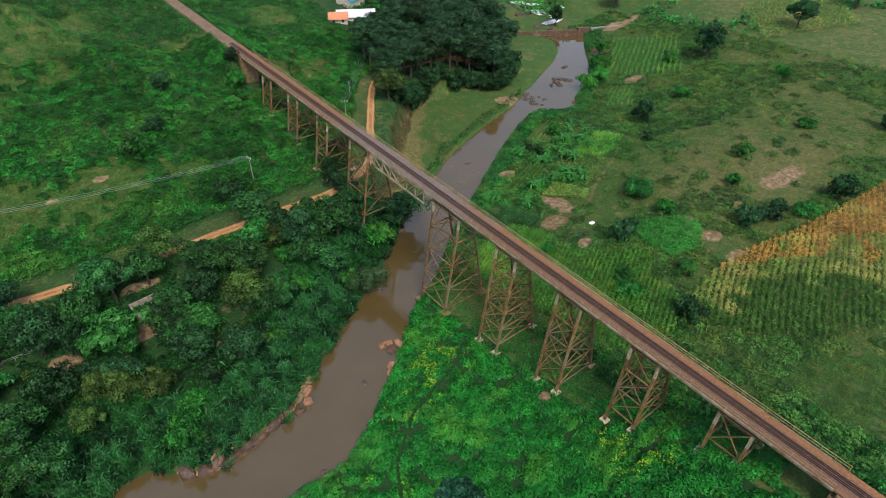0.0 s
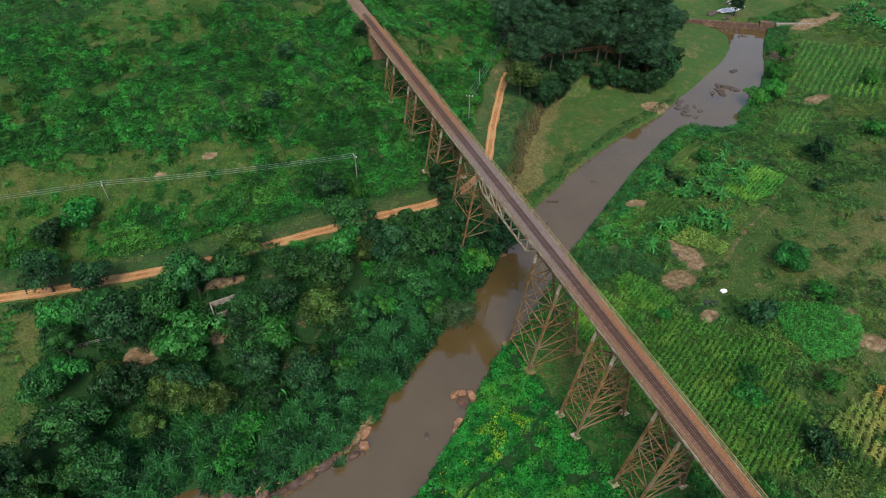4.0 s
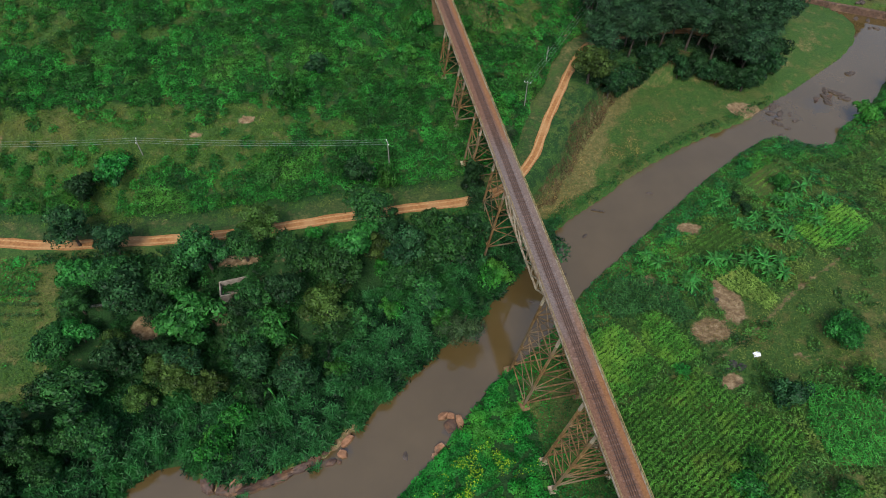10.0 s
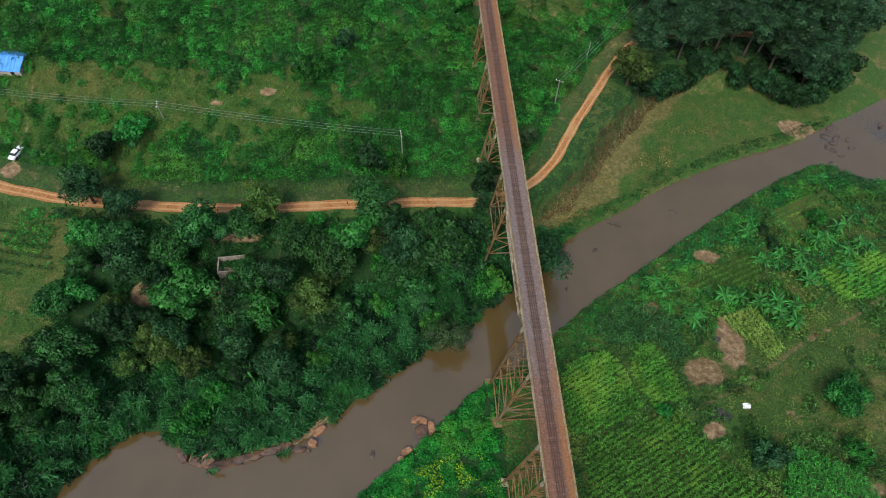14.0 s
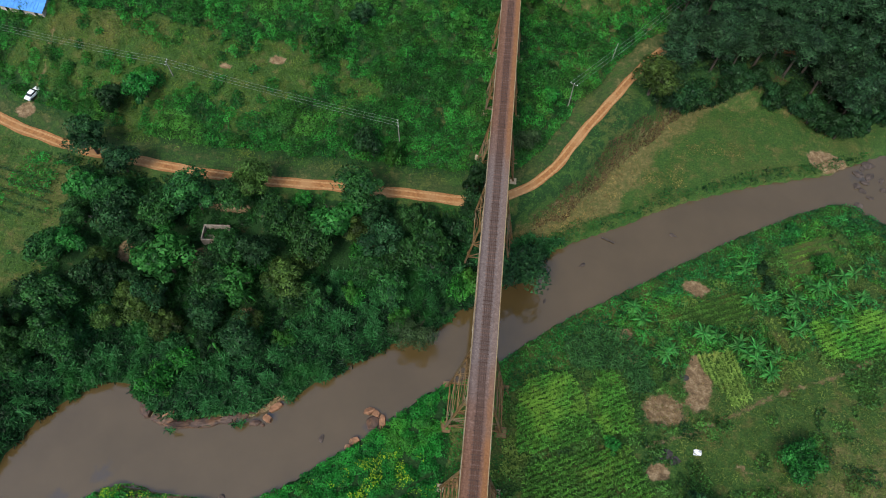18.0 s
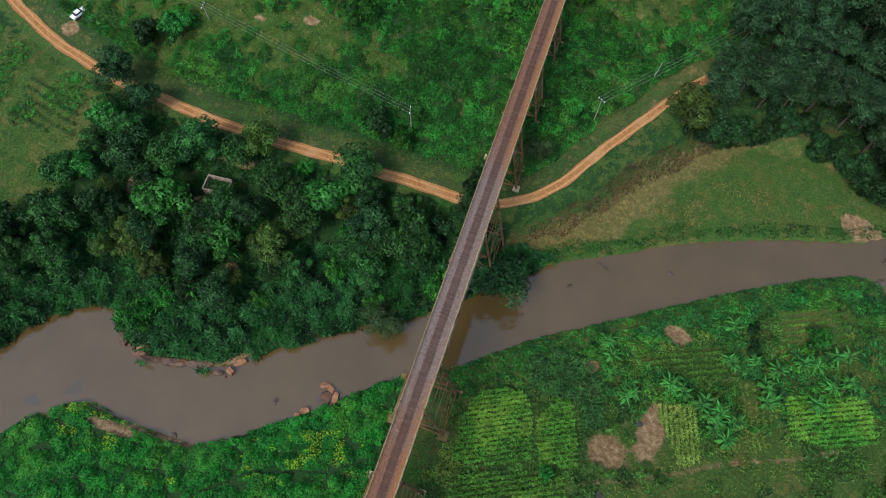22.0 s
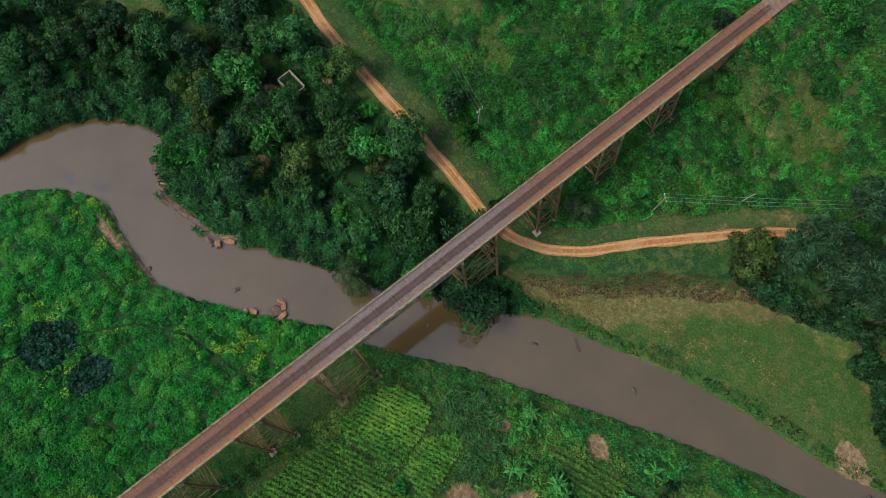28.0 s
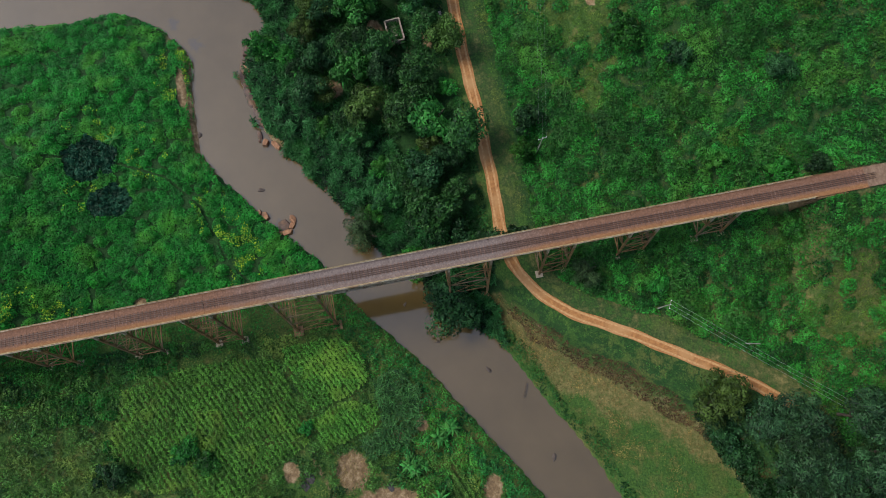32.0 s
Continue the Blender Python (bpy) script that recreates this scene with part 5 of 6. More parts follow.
# dark wood beside the river bend
placed = [(106.5, 166.5), (112.5, 173.5), (118.0, 178.5), (124.0, 182.0), (131.0, 184.5), (140.0, 183.5), (148.0, 181.5), (156.0, 176.0), (164.0, 179.0)]
for x, y in placed:
    plant("olive" if x < 110 else "tall", x, y, 1.7 if x < 110 else rng.uniform(1.25, 1.5), 0.9 if x < 112 else 0.65, "trees of the wood")
tries = 0
while len(placed) < 112 and tries < 9000:
    tries += 1
    x, y = rng.uniform(100, 200), rng.uniform(165, 262)
    if not poly(np.array([x]), np.array([y]), WOOD)[0] or away(np.array([x]), np.array([y]), ROAD)[0][0] < 3 or min(math.hypot(x - a, y - b) for a, b in placed) < 5.0 or (x < 144 and y > 205) or (x < 152 and y > 214):
        continue
    placed.append((x, y))
    plant("tall", x, y, rng.uniform(1.15, 1.5), rng.uniform(0.7, 0.95), "trees of the wood")
hedge = resampled(np.array([(109.5, 166.5), (113, 167.5), (120, 171.5), (133, 176), (148, 173.5), (156, 166.5), (165, 172), (176, 181)], float), 28)
for i, (x, y) in enumerate(hedge):
    plant(("darkbush", "dark", "darkbush")[i % 3], x + rng.normal(0, 0.8), y + rng.normal(0, 0.8), rng.uniform(1.2, 1.9) * (0.6 if i % 3 == 1 else 1), rng.uniform(1.1, 1.6) * (0.7 if i % 3 == 1 else 1), "bushes at the wood's edge")
x, y = scattered(98, 160, 202, 262, 9.0)
dn, ds, dr, side, wet, north = facts(x, y)
keep = poly(x, y, WOOD) & ~wet & (dr > 2.5)
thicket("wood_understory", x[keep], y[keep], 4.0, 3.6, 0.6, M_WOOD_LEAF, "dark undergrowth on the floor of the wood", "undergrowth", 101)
# trees and bushes of the pasture
for key, x, y, s, zs in (("mound", 130.6, 81.0, 1.1, 1.1), ("darkbush", 111.5, 70.5, 1.5, 1.3), ("bush", 97.4, 56.7, 1.4, 0.8), ("darkbush", 98.5, 42.9, 1.6, 0.9), ("bush", 110.6, 51.9, 1.2, 0.9), ("darkbush", 135.9, 52.6, 1.7, 1.0), ("darkbush", 143.5, 50, 1.6, 1.0), ("darkbush", 164.3, 44.1, 1.7, 1.3), ("bush", 151.5, 46, 1.5, 0.9), ("bush", 97.2, 81.4, 0.8, 1.0), ("bush", 141.8, 136.2, 0.9, 1.0), ("darkbush", 132.7, 125, 0.8, 1.0), ("darkbush", 133.4, 120.6, 0.8, 1.0), ("dark", 233, 128, 1.9, 1.0), ("darkbush", 173, 112, 1.7, 1.4),
                         ("bush", 198, 114, 1.4, 1.0), ("dark", 279, 117, 1.6, 1.0), ("dark", 320, 112, 1.8, 1.0), ("bush", 224, 139, 1.5, 1.2), ("bush", 168, 73, 1.3, 1.0),
                         ("bush", 200, 71, 1.2, 1.0), ("bush", 233, 97, 1.4, 1.0), ("darkbush", 215, 53, 1.6, 1.1), ("bush", 185, 148, 1.7, 1.3), ("bush", 193, 148, 1.6, 1.3),
                         ("bush", 152, 66, 1.1, 1.0), ("bush", 128, 70, 1.3, 1.0), ("darkbush", 160, 100, 1.0, 1.0), ("bush", 100, 60, 1.3, 0.7), ("bush", 146, 127, 1.2, 1.0), ("bush", 205, 158, 1.7, 1.3),
                         ("bush", 217, 168, 1.6, 1.2), ("dark", 228, 205, 1.2, 1.0), ("bush", 26, 166, 2.0, 1.2), ("darkbush", -22, 147, 1.8, 1.2), ("bush", -15, 150, 1.9, 1.2),
                         ("bush", 82, 219, 1.7, 1.1), ("dark", 43, 194, 0.9, 0.9), ("bush", 58, 178, 1.3, 1.0), ("bush", 88, 180, 1.3, 1.0), ("darkbush", 34, 176, 1.5, 1.0), ("bush", 64.2, 189.5, 1.5, 1.4), ("darkbush", 65.6, 193.5, 1.2, 1.2), ("bush", 75.6, 190.5, 1.3, 1.2)):
    plant(key, x, y, s, zs, "bushes of the pasture")
for i in range(70):
    a = rng.uniform(0, 1)
    x, y = (rng.uniform(-200, 420), rng.uniform(262, 420)) if a < 0.5 else ((rng.uniform(255, 430), rng.uniform(40, 300)) if a < 0.8 else (rng.uniform(-190, -85), rng.uniform(130, 300)))
    if abs(x - XB) > 9:
        plant(("dark", "broad", "bush", "dark")[i % 4], x, y, rng.uniform(1.1, 2.0), rng.uniform(0.8, 1.1), "distant trees")

# ---- bananas ----
bv, bf = [], []
for i in range(7):
    t = i / 6
    w = 0.2 * math.sin(math.pi * min(1, 0.12 + 0.88 * t)) + 0.02
    p = (1.7 * t, 0.9 * t - 1.35 * t * t)
    bv += [(p[0], -w, p[1] - 0.07), (p[0], 0, p[1]), (p[0], w, p[1] - 0.07)]
for i in range(6):
    bf += [(3 * i, 3 * i + 1, 3 * i + 4, 3 * i + 3), (3 * i + 1, 3 * i + 2, 3 * i + 5, 3 * i + 4)]
blade = plain("leaf", bv, bf, M_BANANA)
blade.attributes.new("tint", "FLOAT", "FACE").data.foreach_set("value", np.linspace(0.3, 0.9, 12).astype(np.float32))
stem = trunk_mesh("stem", 1.6, 0.16, 5, 0)
stem.materials[0] = M_CANE
PLANTS = [(103.8, 111), (105, 110), (109.8, 103), (110.6, 104), (109.2, 102), (117.1, 107.3), (120.3, 106.1), (127.4, 104.6), (127, 100.8), (130, 102.6), (129, 98.7), (125, 106), (136, 111.9), (137.8, 110.2), (129, 115.5),
          (128.6, 124.1), (149.3, 117.4), (152, 118.6), (145.3, 112.1), (142.9, 119.9), (146.3, 120.7), (141.4, 121.9), (150.4, 124.4), (16, 92.5), (134, 118), (138, 117), (126, 103), (103, 112.5), (22, 45.5), (20, 103), (13, 96), (9, 88)]
for i, (x0, y0) in enumerate(PLANTS):
    for k in range(1 if i in (23, 28, 29, 30, 31) else 3):
        x, y = x0 + rng.normal(0, 0.8) * (k > 0), y0 + rng.normal(0, 0.8) * (k > 0)
        t = thing("banana_plant", x, y, float(ground(np.array([x]), np.array([y]))[0]), "banana plant with long arching green leaves", "banana plant", "banana plants")
        s = rng.uniform(0.8, 1.25)
        t.scale, t.rotation_euler = (s, s, s * (2.2 if i in (23, 29) else rng.uniform(0.8, 1.3))), (0, 0, rng.uniform(0, 6))
        part("stem", stem, None, t)
        for j in range(12):
            lf = part("leaf", blade, None, t)
            lf.location, lf.rotation_euler = (0, 0, 1.45 + 0.03 * j), (rng.normal(0, 0.2), rng.uniform(-0.8, 0.5), 2.4 * j + rng.normal(0, 0.35))
            lf.scale = (rng.uniform(0.75, 1.3), 1, 1)


# ---- rocks, weir, poles, houses, small things ----
def rock_mesh(name, seed, mat, flat=0.5):
    """An uneven boulder about 1 m in radius."""
    bm = bmesh.new()
    bmesh.ops.create_icosphere(bm, subdivisions=3, radius=1.0)
    for v in bm.verts:
        n = noise.noise(v.co * 0.9 + Vector((seed * 7.3, 0, 0))) * 0.45 + noise.noise(v.co * 2.6 + Vector((0, seed * 3.1, 0))) * 0.16
        v.co *= 1 + n
        v.co.z *= flat
    me = bpy.data.meshes.new(name)
    bm.to_mesh(me)
    bm.free()
    me.materials.append(mat)
    return me


def height_at(x, y):
    return float(ground(np.array([float(x)]), np.array([float(y)]))[0])


RED = [rock_mesh("rock", s, M_ROCK, 0.45) for s in (1, 2, 3)]
GREY = [rock_mesh("rock", s, M_GREY_ROCK, 0.5) for s in (4, 5, 6)]


def rock(x, y, a, b, turn, z=0.0, grey=False, high=1.0, label="", group="river rocks"):
    ob = new("rock", (GREY if grey else RED)[int(abs(x * 3 + y * 7)) % 3])
    ob.location, ob.rotation_euler, ob.scale = (x, y, z), (0, 0, radians(turn)), (a, b, high * math.sqrt(a * b) + 0.12)
    return tagged(ob, label or ("grey boulder standing in the muddy river" if grey else "orange-brown rock slab at the water's edge"), "rock", group)


def slab_mesh(name, seed, mat, tilt=0.25):
    """A broken, flat-topped block about 1 m in half-width: the hull of a few corner points, edges worn, faces roughened."""
    r = np.random.default_rng(seed)
    bm = bmesh.new()
    n = 9
    for k in range(n):
        a = 2 * math.pi * (k + r.uniform(-0.3, 0.3)) / n
        w, lean = r.uniform(0.72, 1.08), tilt * math.cos(a + seed)
        bm.verts.new((w * math.cos(a), w * math.sin(a), -0.6))
        bm.verts.new((w * 0.86 * math.cos(a), w * 0.86 * math.sin(a), 0.42 + lean + r.uniform(-0.08, 0.08)))
    bm.verts.new((r.uniform(-0.3, 0.3), r.uniform(-0.3, 0.3), 0.55))
    hull = bmesh.ops.convex_hull(bm, input=bm.verts)
    bmesh.ops.delete(bm, geom=[g for g in hull["geom_interior"] if isinstance(g, bmesh.types.BMVert)], context="VERTS")
    bmesh.ops.subdivide_edges(bm, edges=list(bm.edges), cuts=2, use_grid_fill=True)
    for v in bm.verts:
        v.co += v.normal * 0.09 * noise.noise(v.co * 2.4 + Vector((seed, 0, 0))) + Vector((0, 0, 0.05 * noise.noise(v.co * 5.0)))
    me = bpy.data.meshes.new(name)
    bm.to_mesh(me)
    bm.free()
    me.materials.append(mat)
    return me


SLABS = {False: [slab_mesh("rock", 30 + k, M_ROCK) for k in range(4)], True: [slab_mesh("rock", 40 + k, M_WET_ROCK) for k in range(4)]}


def ledge(x, y, a, b, turn, high, wet_rock=False, z=0.0, label=""):
    ob = new("rock", SLABS[wet_rock][int(abs(x * 5 + y * 3)) % 4])
    ob.location, ob.rotation_euler, ob.scale = (x, y, z + 0.2), (0, 0, radians(turn)), (a, b, 1.2 * high)
    return tagged(ob, label or ("dark wet brown rock slab at the foot of the bank" if wet_rock else "orange-brown broken rock slab at the water's edge"), "rock", "river rocks")


# the long ledge under the canes, the boulders on it, loose blocks downstream of it
for r in ((10.4, 77.6, 4.4, 1.3, 8, 0.9, True), (15.8, 78.3, 4.2, 1.1, 14, 0.8, True), (20.0, 79.4, 2.6, 0.9, 18, 0.7, True), (6.2, 78.0, 2.4, 1.3, -10, 1.0, True), (2.8, 79.3, 1.7, 1.9, 20, 2.2, True),
          (8.3, 78.3, 2.4, 1.2, 38, 2.5, False), (11.4, 79.2, 1.3, 0.8, 20, 1.6, False), (22.6, 80.4, 1.7, 1.0, 10, 0.5, True), (24.7, 81.6, 1.2, 0.8, 25, 0.8, True), (29.0, 82.9, 2.0, 0.8, 38, 0.8, False),
          (27.9, 80.5, 1.3, 0.9, -20, 1.0, False), (25.6, 79.3, 1.4, 0.7, 10, 0.6, True), (27.2, 79.0, 0.5, 0.4, 0, 0.5, True),
          (48.5, 84.3, 1.5, 0.9, 15, 0.7, False), (50.0, 83.9, 1.1, 0.8, -25, 0.6, False), (51.5, 82.6, 0.9, 1.5, 5, 0.8, False), (51.4, 80.6, 0.7, 1.1, 8, 0.6, False), (49.6, 81.9, 1.6, 1.5, 30, 0.18, True),
          (46.4, 77.9, 1.5, 0.8, 28, 0.9, False), (45.3, 76.6, 0.9, 0.6, 10, 0.7, False),
          (157.3, 159.6, 2.8, 1.5, 30, 0.9, False), (153.8, 158.4, 2.2, 1.3, 10, 0.8, False), (184.5, 161.0, 1.8, 0.7, 30, 0.4, True), (179.5, 160.0, 1.3, 0.6, 40, 0.3, True)):
    ledge(*r)
for x, y, a, b in ((114.3, 133.7, 0.9, 0.4), (92.5, 123.3, 0.8, 0.4), (22.7, 64.5, 0.7, 0.6), (39.7, 77.6, 0.8, 0.5), (160.7, 147.3, 1.1, 0.9),
                   (162.8, 156.9, 1.3, 0.9), (161.5, 153.3, 1.0, 0.8), (165.4, 156.5, 1.4, 0.8), (162.7, 151.9, 0.9, 0.7), (165.7, 160.0, 1.6, 1.0), (164.2, 149.9, 0.9, 0.5), (166.2, 162.4, 0.8, 0.6), (164.3, 159.1, 1.0, 0.7), (168.1, 152.6, 1.0, 0.6), (183.1, 160.6, 1.8, 0.8), (187.7, 159.7, 1.0, 0.7), (197, 169.9, 1.1, 0.9), (218.6, 197.9, 1.1, 0.8), (219.6, 191.6, 0.9, 0.6), (221.8, 191, 1.2, 0.7),
                   (168, 155.5, 0.9, 0.6), (163.8, 154.6, 1.1, 0.7), (182.4, 158.6, 1.5, 1.0), (187.4, 161.8, 2.6, 0.8), (197.9, 170.1, 1.2, 0.9), (184.5, 163.5, 1.8, 0.7), (180, 161, 1.2, 0.6),
                   (189, 158.8, 1.3, 0.9), (222, 196, 1.2, 0.7), (226, 197, 1.0, 0.6), (74, 107, 0.5, 0.3), (84, 113, 0.5, 0.3)):
    rock(x, y, a, b, rng.uniform(0, 180), 0.0, True, 0.8)
# rapids above the weir
for i in range(60):
    x, y = rng.uniform(200, 262), rng.uniform(198, 262)
    if abs(x - 232 - 0.3 * (y - 215)) < 15 and 0.64 * x + y > 345:
        rock(x, y, rng.uniform(0.8, 2.4), rng.uniform(0.6, 1.6), rng.uniform(0, 180), height_at(x, y) + 0.3, True, 0.8, "pale boulder in the rocky rapids", "boulders of the rapids")
for i, (x, y, a, b) in enumerate(((232, 211, 7, 2.0), (239, 217, 3.5, 1.8), (236, 226, 3, 5), (241, 240, 2.5, 7), (250, 222, 3, 1.5), (246, 255, 3, 6))):
    rock(x, y, a, b, 10 * i, height_at(x, y) + 0.25, True, 0.12, "white foaming water between the boulders", "white water").data = rock_mesh("white_water", 20 + i, M_FOAM, 0.3)

log = new("driftwood", bar("driftwood", (97.2, 131.3, 0.05), (100.2, 130.0, 0.12), 0.45, 0.35, M_BARK))
tagged(log, "weathered driftwood log lying in the river", "log")

weir = thing("weir", 226, 206.5, 0, "low stained concrete weir across the river", "weir")
for k, (a, b, w, z) in enumerate((((206, 210), (231.6, 193.6), 1.3, 2.0), ((231.2, 194.0), (235.8, 191.2), 2.2, 2.9), ((236.6, 190.8), (262, 180), 0.9, 2.6), ((205.2, 210.6), (196, 217), 1.0, 2.1))):
    ax, ay, bx, by = a[0] - 226, a[1] - 206.5, b[0] - 226, b[1] - 206.5
    part(("crest_wall", "sluice_pier", "canal_wall", "wing_wall")[k], bar("weir_wall", (ax, ay, z / 2 - 0.9), (bx, by, z / 2 - 0.9), w, z + 2.4, M_WEIR if k != 2 else M_CONCRETE), None, weir)


def wire(name, a, b, sag, parent, thick=0.03):
    """A sagging wire between two points, under its pole."""
    n, vs, fs = 10, [], []
    a, b = Vector(a), Vector(b)
    for i in range(n + 1):
        t = i / n
        p = a.lerp(b, t) - Vector((0, 0, sag * 4 * t * (1 - t)))
        vs += [(p.x - thick, p.y, p.z), (p.x + thick, p.y, p.z), (p.x, p.y, p.z + thick * 1.6)]
    for i in range(n):
        for j in range(3):
            fs.append((3 * i + j, 3 * i + (j + 1) % 3, 3 * i + 3 + (j + 1) % 3, 3 * i + 3 + j))
    return part(name, plain(name, vs, fs, M_WIRE), None, parent)


def pole(x, y, top, heading, spans):
    """A power pole: timber post, cross-arm with insulators; spans: wires to the next pole's head."""
    z = height_at(x, y)
    t = thing("power_pole", x, y, z, "grey timber power pole with a cross-arm", "power pole", "power poles")
    h = top - z
    part("post", plain("post", *_post(h), M_POLE), None, t)
    c, s = math.cos(radians(heading)), math.sin(radians(heading))
    arm = part("cross_arm", bar("cross_arm", (-0.95 * c, -0.95 * s, h - 0.25), (0.95 * c, 0.95 * s, h - 0.25), 0.12, 0.14, M_POLE), None, t)
    for o in (-0.85, 0, 0.85):
        part("insulator", box("insulator", o * c - 0.06, o * s - 0.06, h - 0.18, o * c + 0.06, o * s + 0.06, h + 0.08, M_WHITE), None, arm)
        for (X, Y, T), head in spans:
            c2, s2 = math.cos(radians(head)), math.sin(radians(head))
            wire("wire", (o * c, o * s, h + 0.05), (X - x + o * c2, Y - y + o * s2, T - z + 0.05), 0.7, t)


def _post(h):
    vs, fs = [], []
    for z, w in ((-0.5, 0.15), (h, 0.1)):
        vs += [(w * math.cos(i * math.pi / 4), w * math.sin(i * math.pi / 4), z) for i in range(8)]
    fs = [(i, (i + 1) % 8, 8 + (i + 1) % 8, 8 + i) for i in range(8)] + [tuple(range(8, 16))]
    return vs, fs


pole(47.5, 142.8, 21.8, 100, [((-9.5, 155.3, 21.5), 95)])
pole(-9.5, 155.3, 21.5, 95, [((-60, 161, 24.5), 95)])
pole(-60, 161, 24.5, 95, [((-130, 172, 30), 95)])
pole(86.8, 161.0, 19.6, -30, [((120.6, 198.5, 22), -40)])
pole(120.6, 198.5, 22.0, -40, [((165, 240, 32), -40)])
small = thing("short_post", 97.5, 176.5, height_at(97.5, 176.5), "short leaning grey timber post on the slope", "post")
part("post", bar("post", (0, 0, -0.3), (0.6, 1.2, 5.2), 0.16, 0.16, M_POLE), None, small)

# white saloon car parked beside the road
cz = height_at(-43.7, 148.7)
car = thing("car", -43.7, 148.7, cz, "white saloon car parked on the grass beside the road", "car")
car.rotation_euler = (0, 0, radians(-18))
bm = bmesh.new()
prof = [(-2.15, 0.35), (-2.15, 0.78), (-1.5, 0.9), (-0.95, 0.95), (0.95, 0.95), (2.05, 0.8), (2.15, 0.6), (2.15, 0.35)]
for sx in (-0.83, 0.83):
    bm.faces.new([bm.verts.new((sx, p[0], p[1])) for p in prof])
bm.verts.ensure_lookup_table()
for i in range(len(prof)):
    j = (i + 1) % len(prof)
    bm.faces.new((bm.verts[i], bm.verts[j], bm.verts[8 + j], bm.verts[8 + i]))
bmesh.ops.recalc_face_normals(bm, faces=bm.faces)
bmesh.ops.bevel(bm, geom=list(bm.edges), offset=0.07, segments=2, affect="EDGES")
part("body", bm, M_WHITE, car)


def tapered(name, x0, y0, z0, x1, y1, z1, inset, mat):
    v = [(x0, y0, z0), (x1, y0, z0), (x1, y1, z0), (x0, y1, z0), (x0 + inset[0], y0 + inset[1], z1), (x1 - inset[0], y0 + inset[1], z1), (x1 - inset[0], y1 - inset[2], z1), (x0 + inset[0], y1 - inset[2], z1)]
    return plain(name, v, BOX, mat)


part("cabin_glass", tapered("cabin_glass", -0.74, -1.3, 0.93, 0.74, 1.05, 1.33, (0.12, 0.45, 0.55), M_GLASS), None, car, "dark cabin windows")
part("roof", tapered("roof", -0.64, -0.82, 1.32, 0.64, 0.48, 1.4, (0.06, 0.06, 0.06), M_WHITE), None, car)
for sx in (-0.78, 0.78):
    for sy in (-1.35, 1.35):
        bm = bmesh.new()
        bmesh.ops.create_cone(bm, cap_ends=True, segments=16, radius1=0.32, radius2=0.32, depth=0.2, matrix=pose(sx, sy, 0.32, 0, 90, 0))
        part("wheel", bm, M_TYRE, car)
    part("headlight", box("headlight", sx * 0.75 - 0.14, 2.1, 0.6, sx * 0.75 + 0.14, 2.2, 0.74, M_PALE_ROOF), None, car)


def gable(name, lx, ly, wall, rise, roof, walls, x, y, turn, label, doors=3):
    """A small house: walls with openings, pitched sheet roof in two slopes, on the ground."""
    z = min(height_at(x + i, y + j) for i in (-3, 3) for j in (-3, 3))
    h = thing("house", x, y, z - 0.2, label, "house")
    h.rotation_euler = (0, 0, radians(turn))
    part("wall", box("wall", -lx, -ly, -0.8, lx, ly, wall, walls), None, h)
    part("gable_wall", plain("gable_wall", [(-lx, -ly, wall), (-lx, ly, wall), (-lx, 0, wall + rise), (lx, -ly, wall), (lx, ly, wall), (lx, 0, wall + rise)],
                             [(0, 2, 1), (3, 4, 5), (0, 1, 4, 3)], walls), None, h)
    for s in (-1, 1):
        o, e = ly + 0.6, 0.6 * rise / ly
        v = [(-lx - 0.5, s * o, wall - e), (lx + 0.5, s * o, wall - e), (lx + 0.5, 0, wall + rise), (-lx - 0.5, 0, wall + rise)]
        slope = part("roof", plain("roof", v + [(a, b, c + 0.08) for a, b, c in v], BOX, roof), None, h)
        for i in range(int(2 * lx / 0.9)):
            xx = -lx + 0.9 * i
            part("seam", bar("seam", (xx, s * o, wall - e + 0.1), (xx, 0.02 * s, wall + rise + 0.1), 0.07, 0.06, roof), None, slope)
        for i in range(doors):
            xx = -lx + (i + 0.5) * 2 * lx / doors
            part("window" if i % 2 else "door", box("opening", xx - 0.5, s * ly - 0.04, 1.0 if i % 2 else 0, xx + 0.5, s * ly + 0.04, 2.1, M_GLASS), None, h)
    return h


gable("white_house", 7.5, 3.2, 2.8, 1.8, M_PALE_ROOF, M_WALL, 132.5, 228.5, -32, "long low house with a pale sheet-metal roof")
gable("orange_house", 3.6, 3.0, 2.6, 1.7, M_TILE, M_WALL, 124.6, 229, -32, "small house with a faded orange roof", 2)
gable("teal_house", 4.5, 4.0, 4.0, 2.6, M_TEAL, M_WALL, 137, 240, 20, "house with a dark teal roof among trees", 2)
gable("blue_house", 6.0, 3.4, 2.7, 1.2, M_BLUE_ROOF, M_WALL, -49, 170.5, -8, "farmhouse with a bright blue sheet-metal roof")
gable("far_house", 6.0, 3.4, 2.7, 1.5, M_PALE_ROOF, M_WALL, 345, 150, -30, "distant house with a pale metal roof")

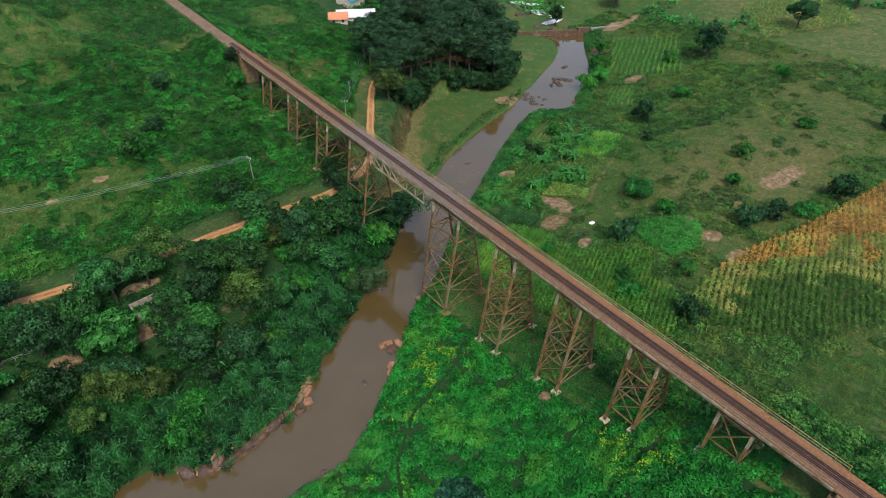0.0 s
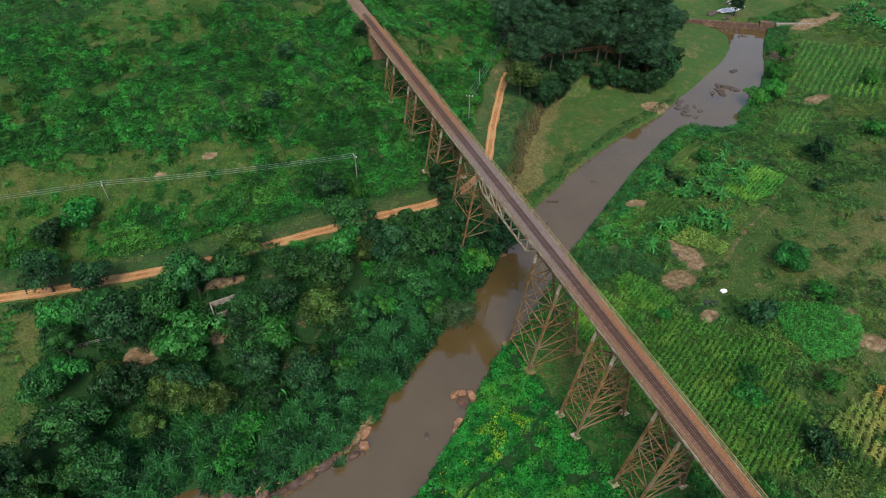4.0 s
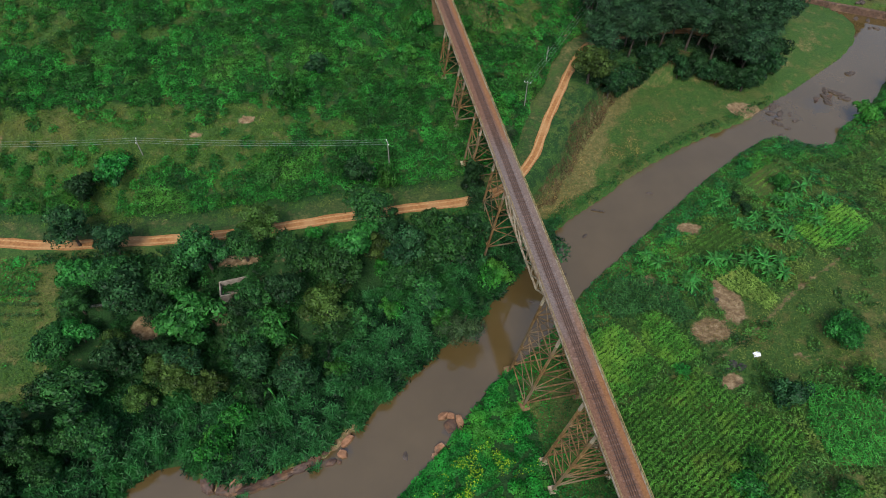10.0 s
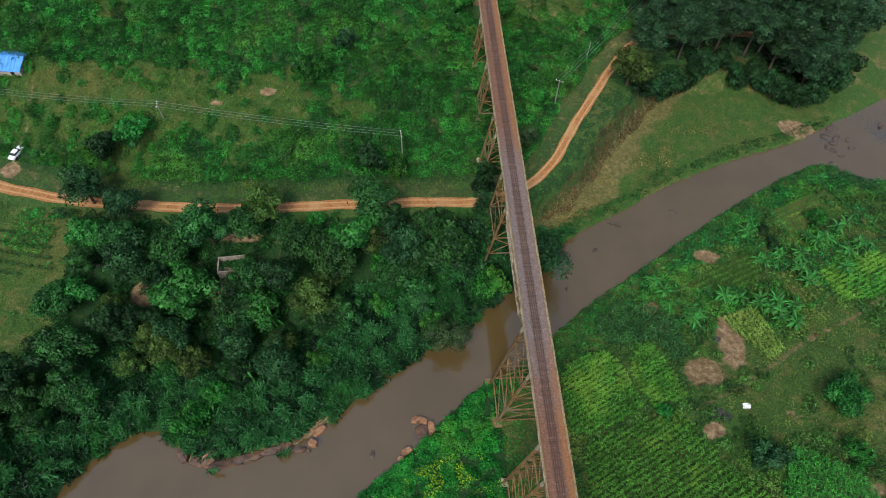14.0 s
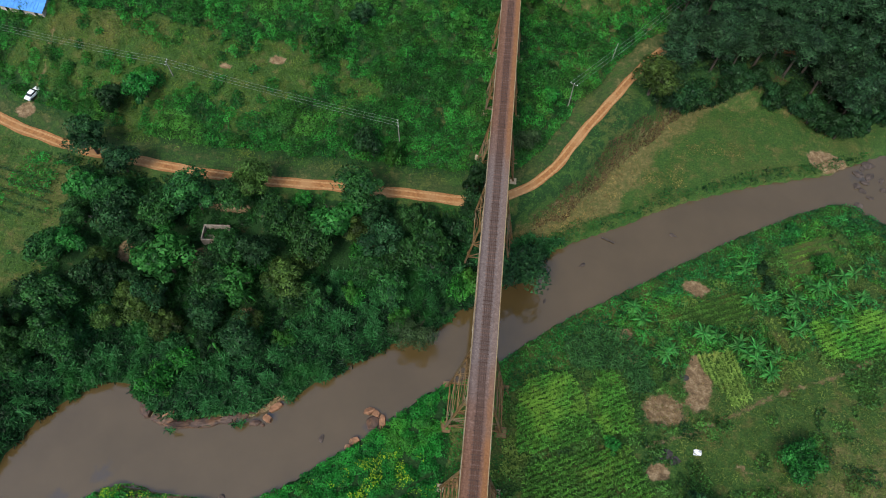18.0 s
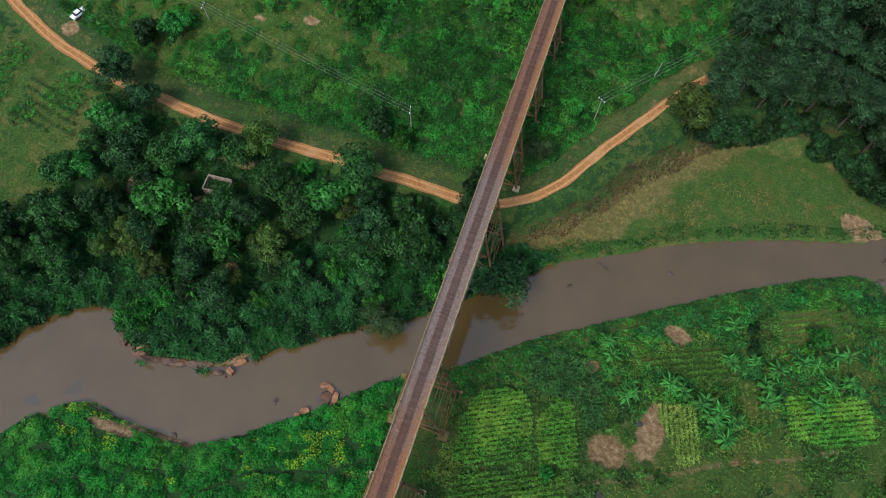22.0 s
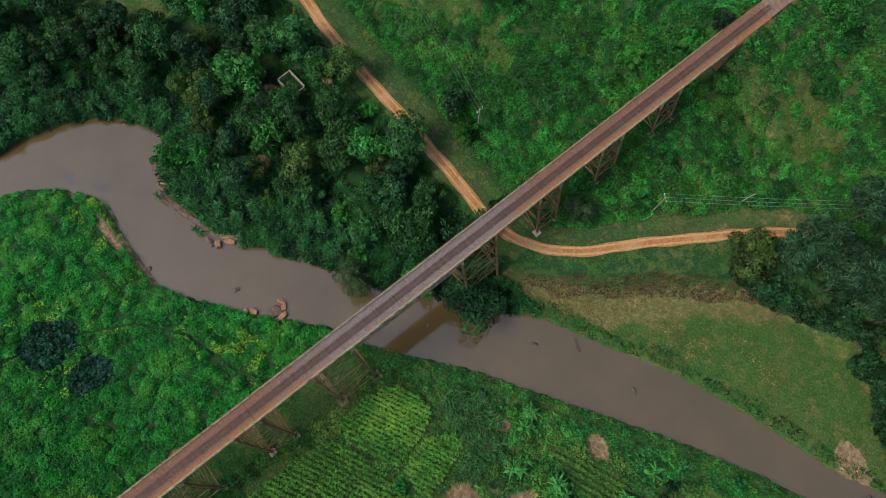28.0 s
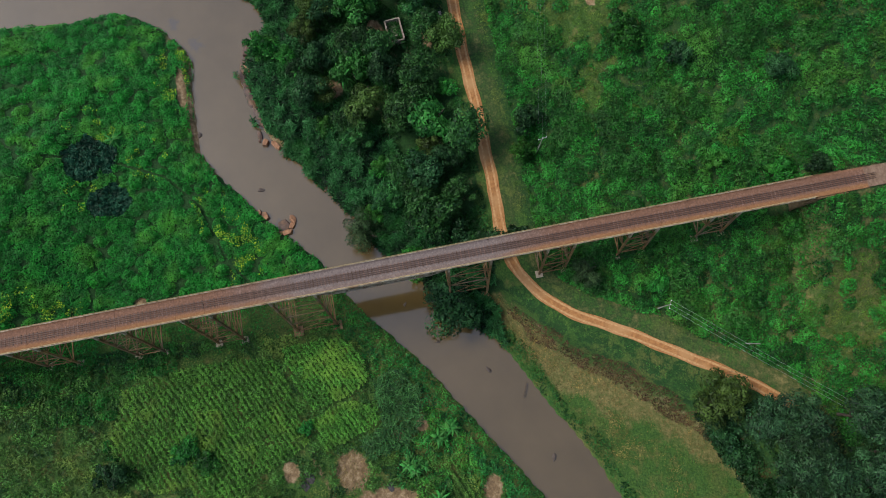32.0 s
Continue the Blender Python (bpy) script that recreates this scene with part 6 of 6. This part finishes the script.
# roofless ruin among the trees
rz = height_at(10, 116.8)
ruin = thing("ruined_hut", 10, 116.8, rz, "roofless grey block ruin among riverside trees", "ruin")
ruin.rotation_euler = (0, 0, radians(4))
for n, b in (("wall", (-2.9, -1.9, -0.5, 2.9, -1.6, 2.0)), ("wall", (-2.9, 1.6, -0.5, 2.9, 1.9, 2.3)), ("wall", (-2.9, -1.6, -0.5, -2.6, 1.6, 2.2)), ("wall", (2.6, -1.6, -0.5, 2.9, 1.6, 1.8)),
             ("partition", (1.1, -1.6, -0.5, 1.3, 0.4, 1.5)), ("floor_slab", (-2.6, -1.6, -0.3, 2.6, 1.6, 0.1))):
    part(n, box(n, *b, M_CONCRETE), None, ruin)

# low walls, fence, sheet, ash heap
low = thing("garden_wall", 12, 128.2, height_at(12, 128.2), "low grey retaining wall below the road", "wall")
part("wall_body", box("wall_body", -4.2, -0.25, -0.6, 4.2, 0.25, 0.9, M_CONCRETE), None, low)
part("coping", box("coping", -4.3, -0.32, 0.9, 4.3, 0.32, 1.05, M_CONCRETE), None, low)
fence = thing("stick_fence", -17.4, 118.3, height_at(-17.4, 118.3), "thin pale stick fence along a plot", "fence")
for i in range(11):
    xx = -5.2 + i * 1.04
    part("fence_post", bar("fence_post", (xx, -0.04 * xx, -0.3 + height_at(-17.4 + xx, 118.3) - fence.location.z), (xx, -0.04 * xx, 1.0 + height_at(-17.4 + xx, 118.3) - fence.location.z), 0.12, 0.12, M_POLE), None, fence)
for h in (0.5, 0.9):
    part("fence_rail", bar("fence_rail", (-5.3, 0.21, h + height_at(-22.6, 118.5) - fence.location.z), (5.3, -0.21, h + height_at(-12.2, 118.1) - fence.location.z), 0.1, 0.1, M_POLE), None, fence)
tz = height_at(113.2, 81.5)
sv, sf = [], []
for i in range(7):
    for j in range(7):
        u, v = i / 3 - 1, j / 3 - 1
        sv.append((0.75 * u + 0.15 * v, 0.55 * v, 0.75 + 0.12 * math.sin(3 * u + 2 * v) + 0.1 * math.cos(4 * v)))
for i in range(6):
    for j in range(6):
        sf.append((7 * i + j, 7 * i + j + 1, 7 * i + j + 8, 7 * i + j + 7))
sheet = new("white_sheet", plain("white_sheet", sv, sf, M_WHITE))
sheet.location = (113.2, 81.5, tz - 0.55)
sm_mod = sheet.modifiers.new("thickness", "SOLIDIFY")
sm_mod.thickness = 0.04
tagged(sheet, "crumpled white sheet spread on the grass", "sheet")
for x, y, a in ((113, 97, 1.0), (107.5, 80.5, 1.5), (109, 79.6, 1.1)):
    ob = new("ash_patch", rock_mesh("ash_patch", x, M_ASH, 0.14))
    ob.location, ob.scale = (x, y, height_at(x, y) + 0.02), (a, a * 0.8, 1)
    tagged(ob, "dark patch of ash on bare ground", "ash", "ash patches")
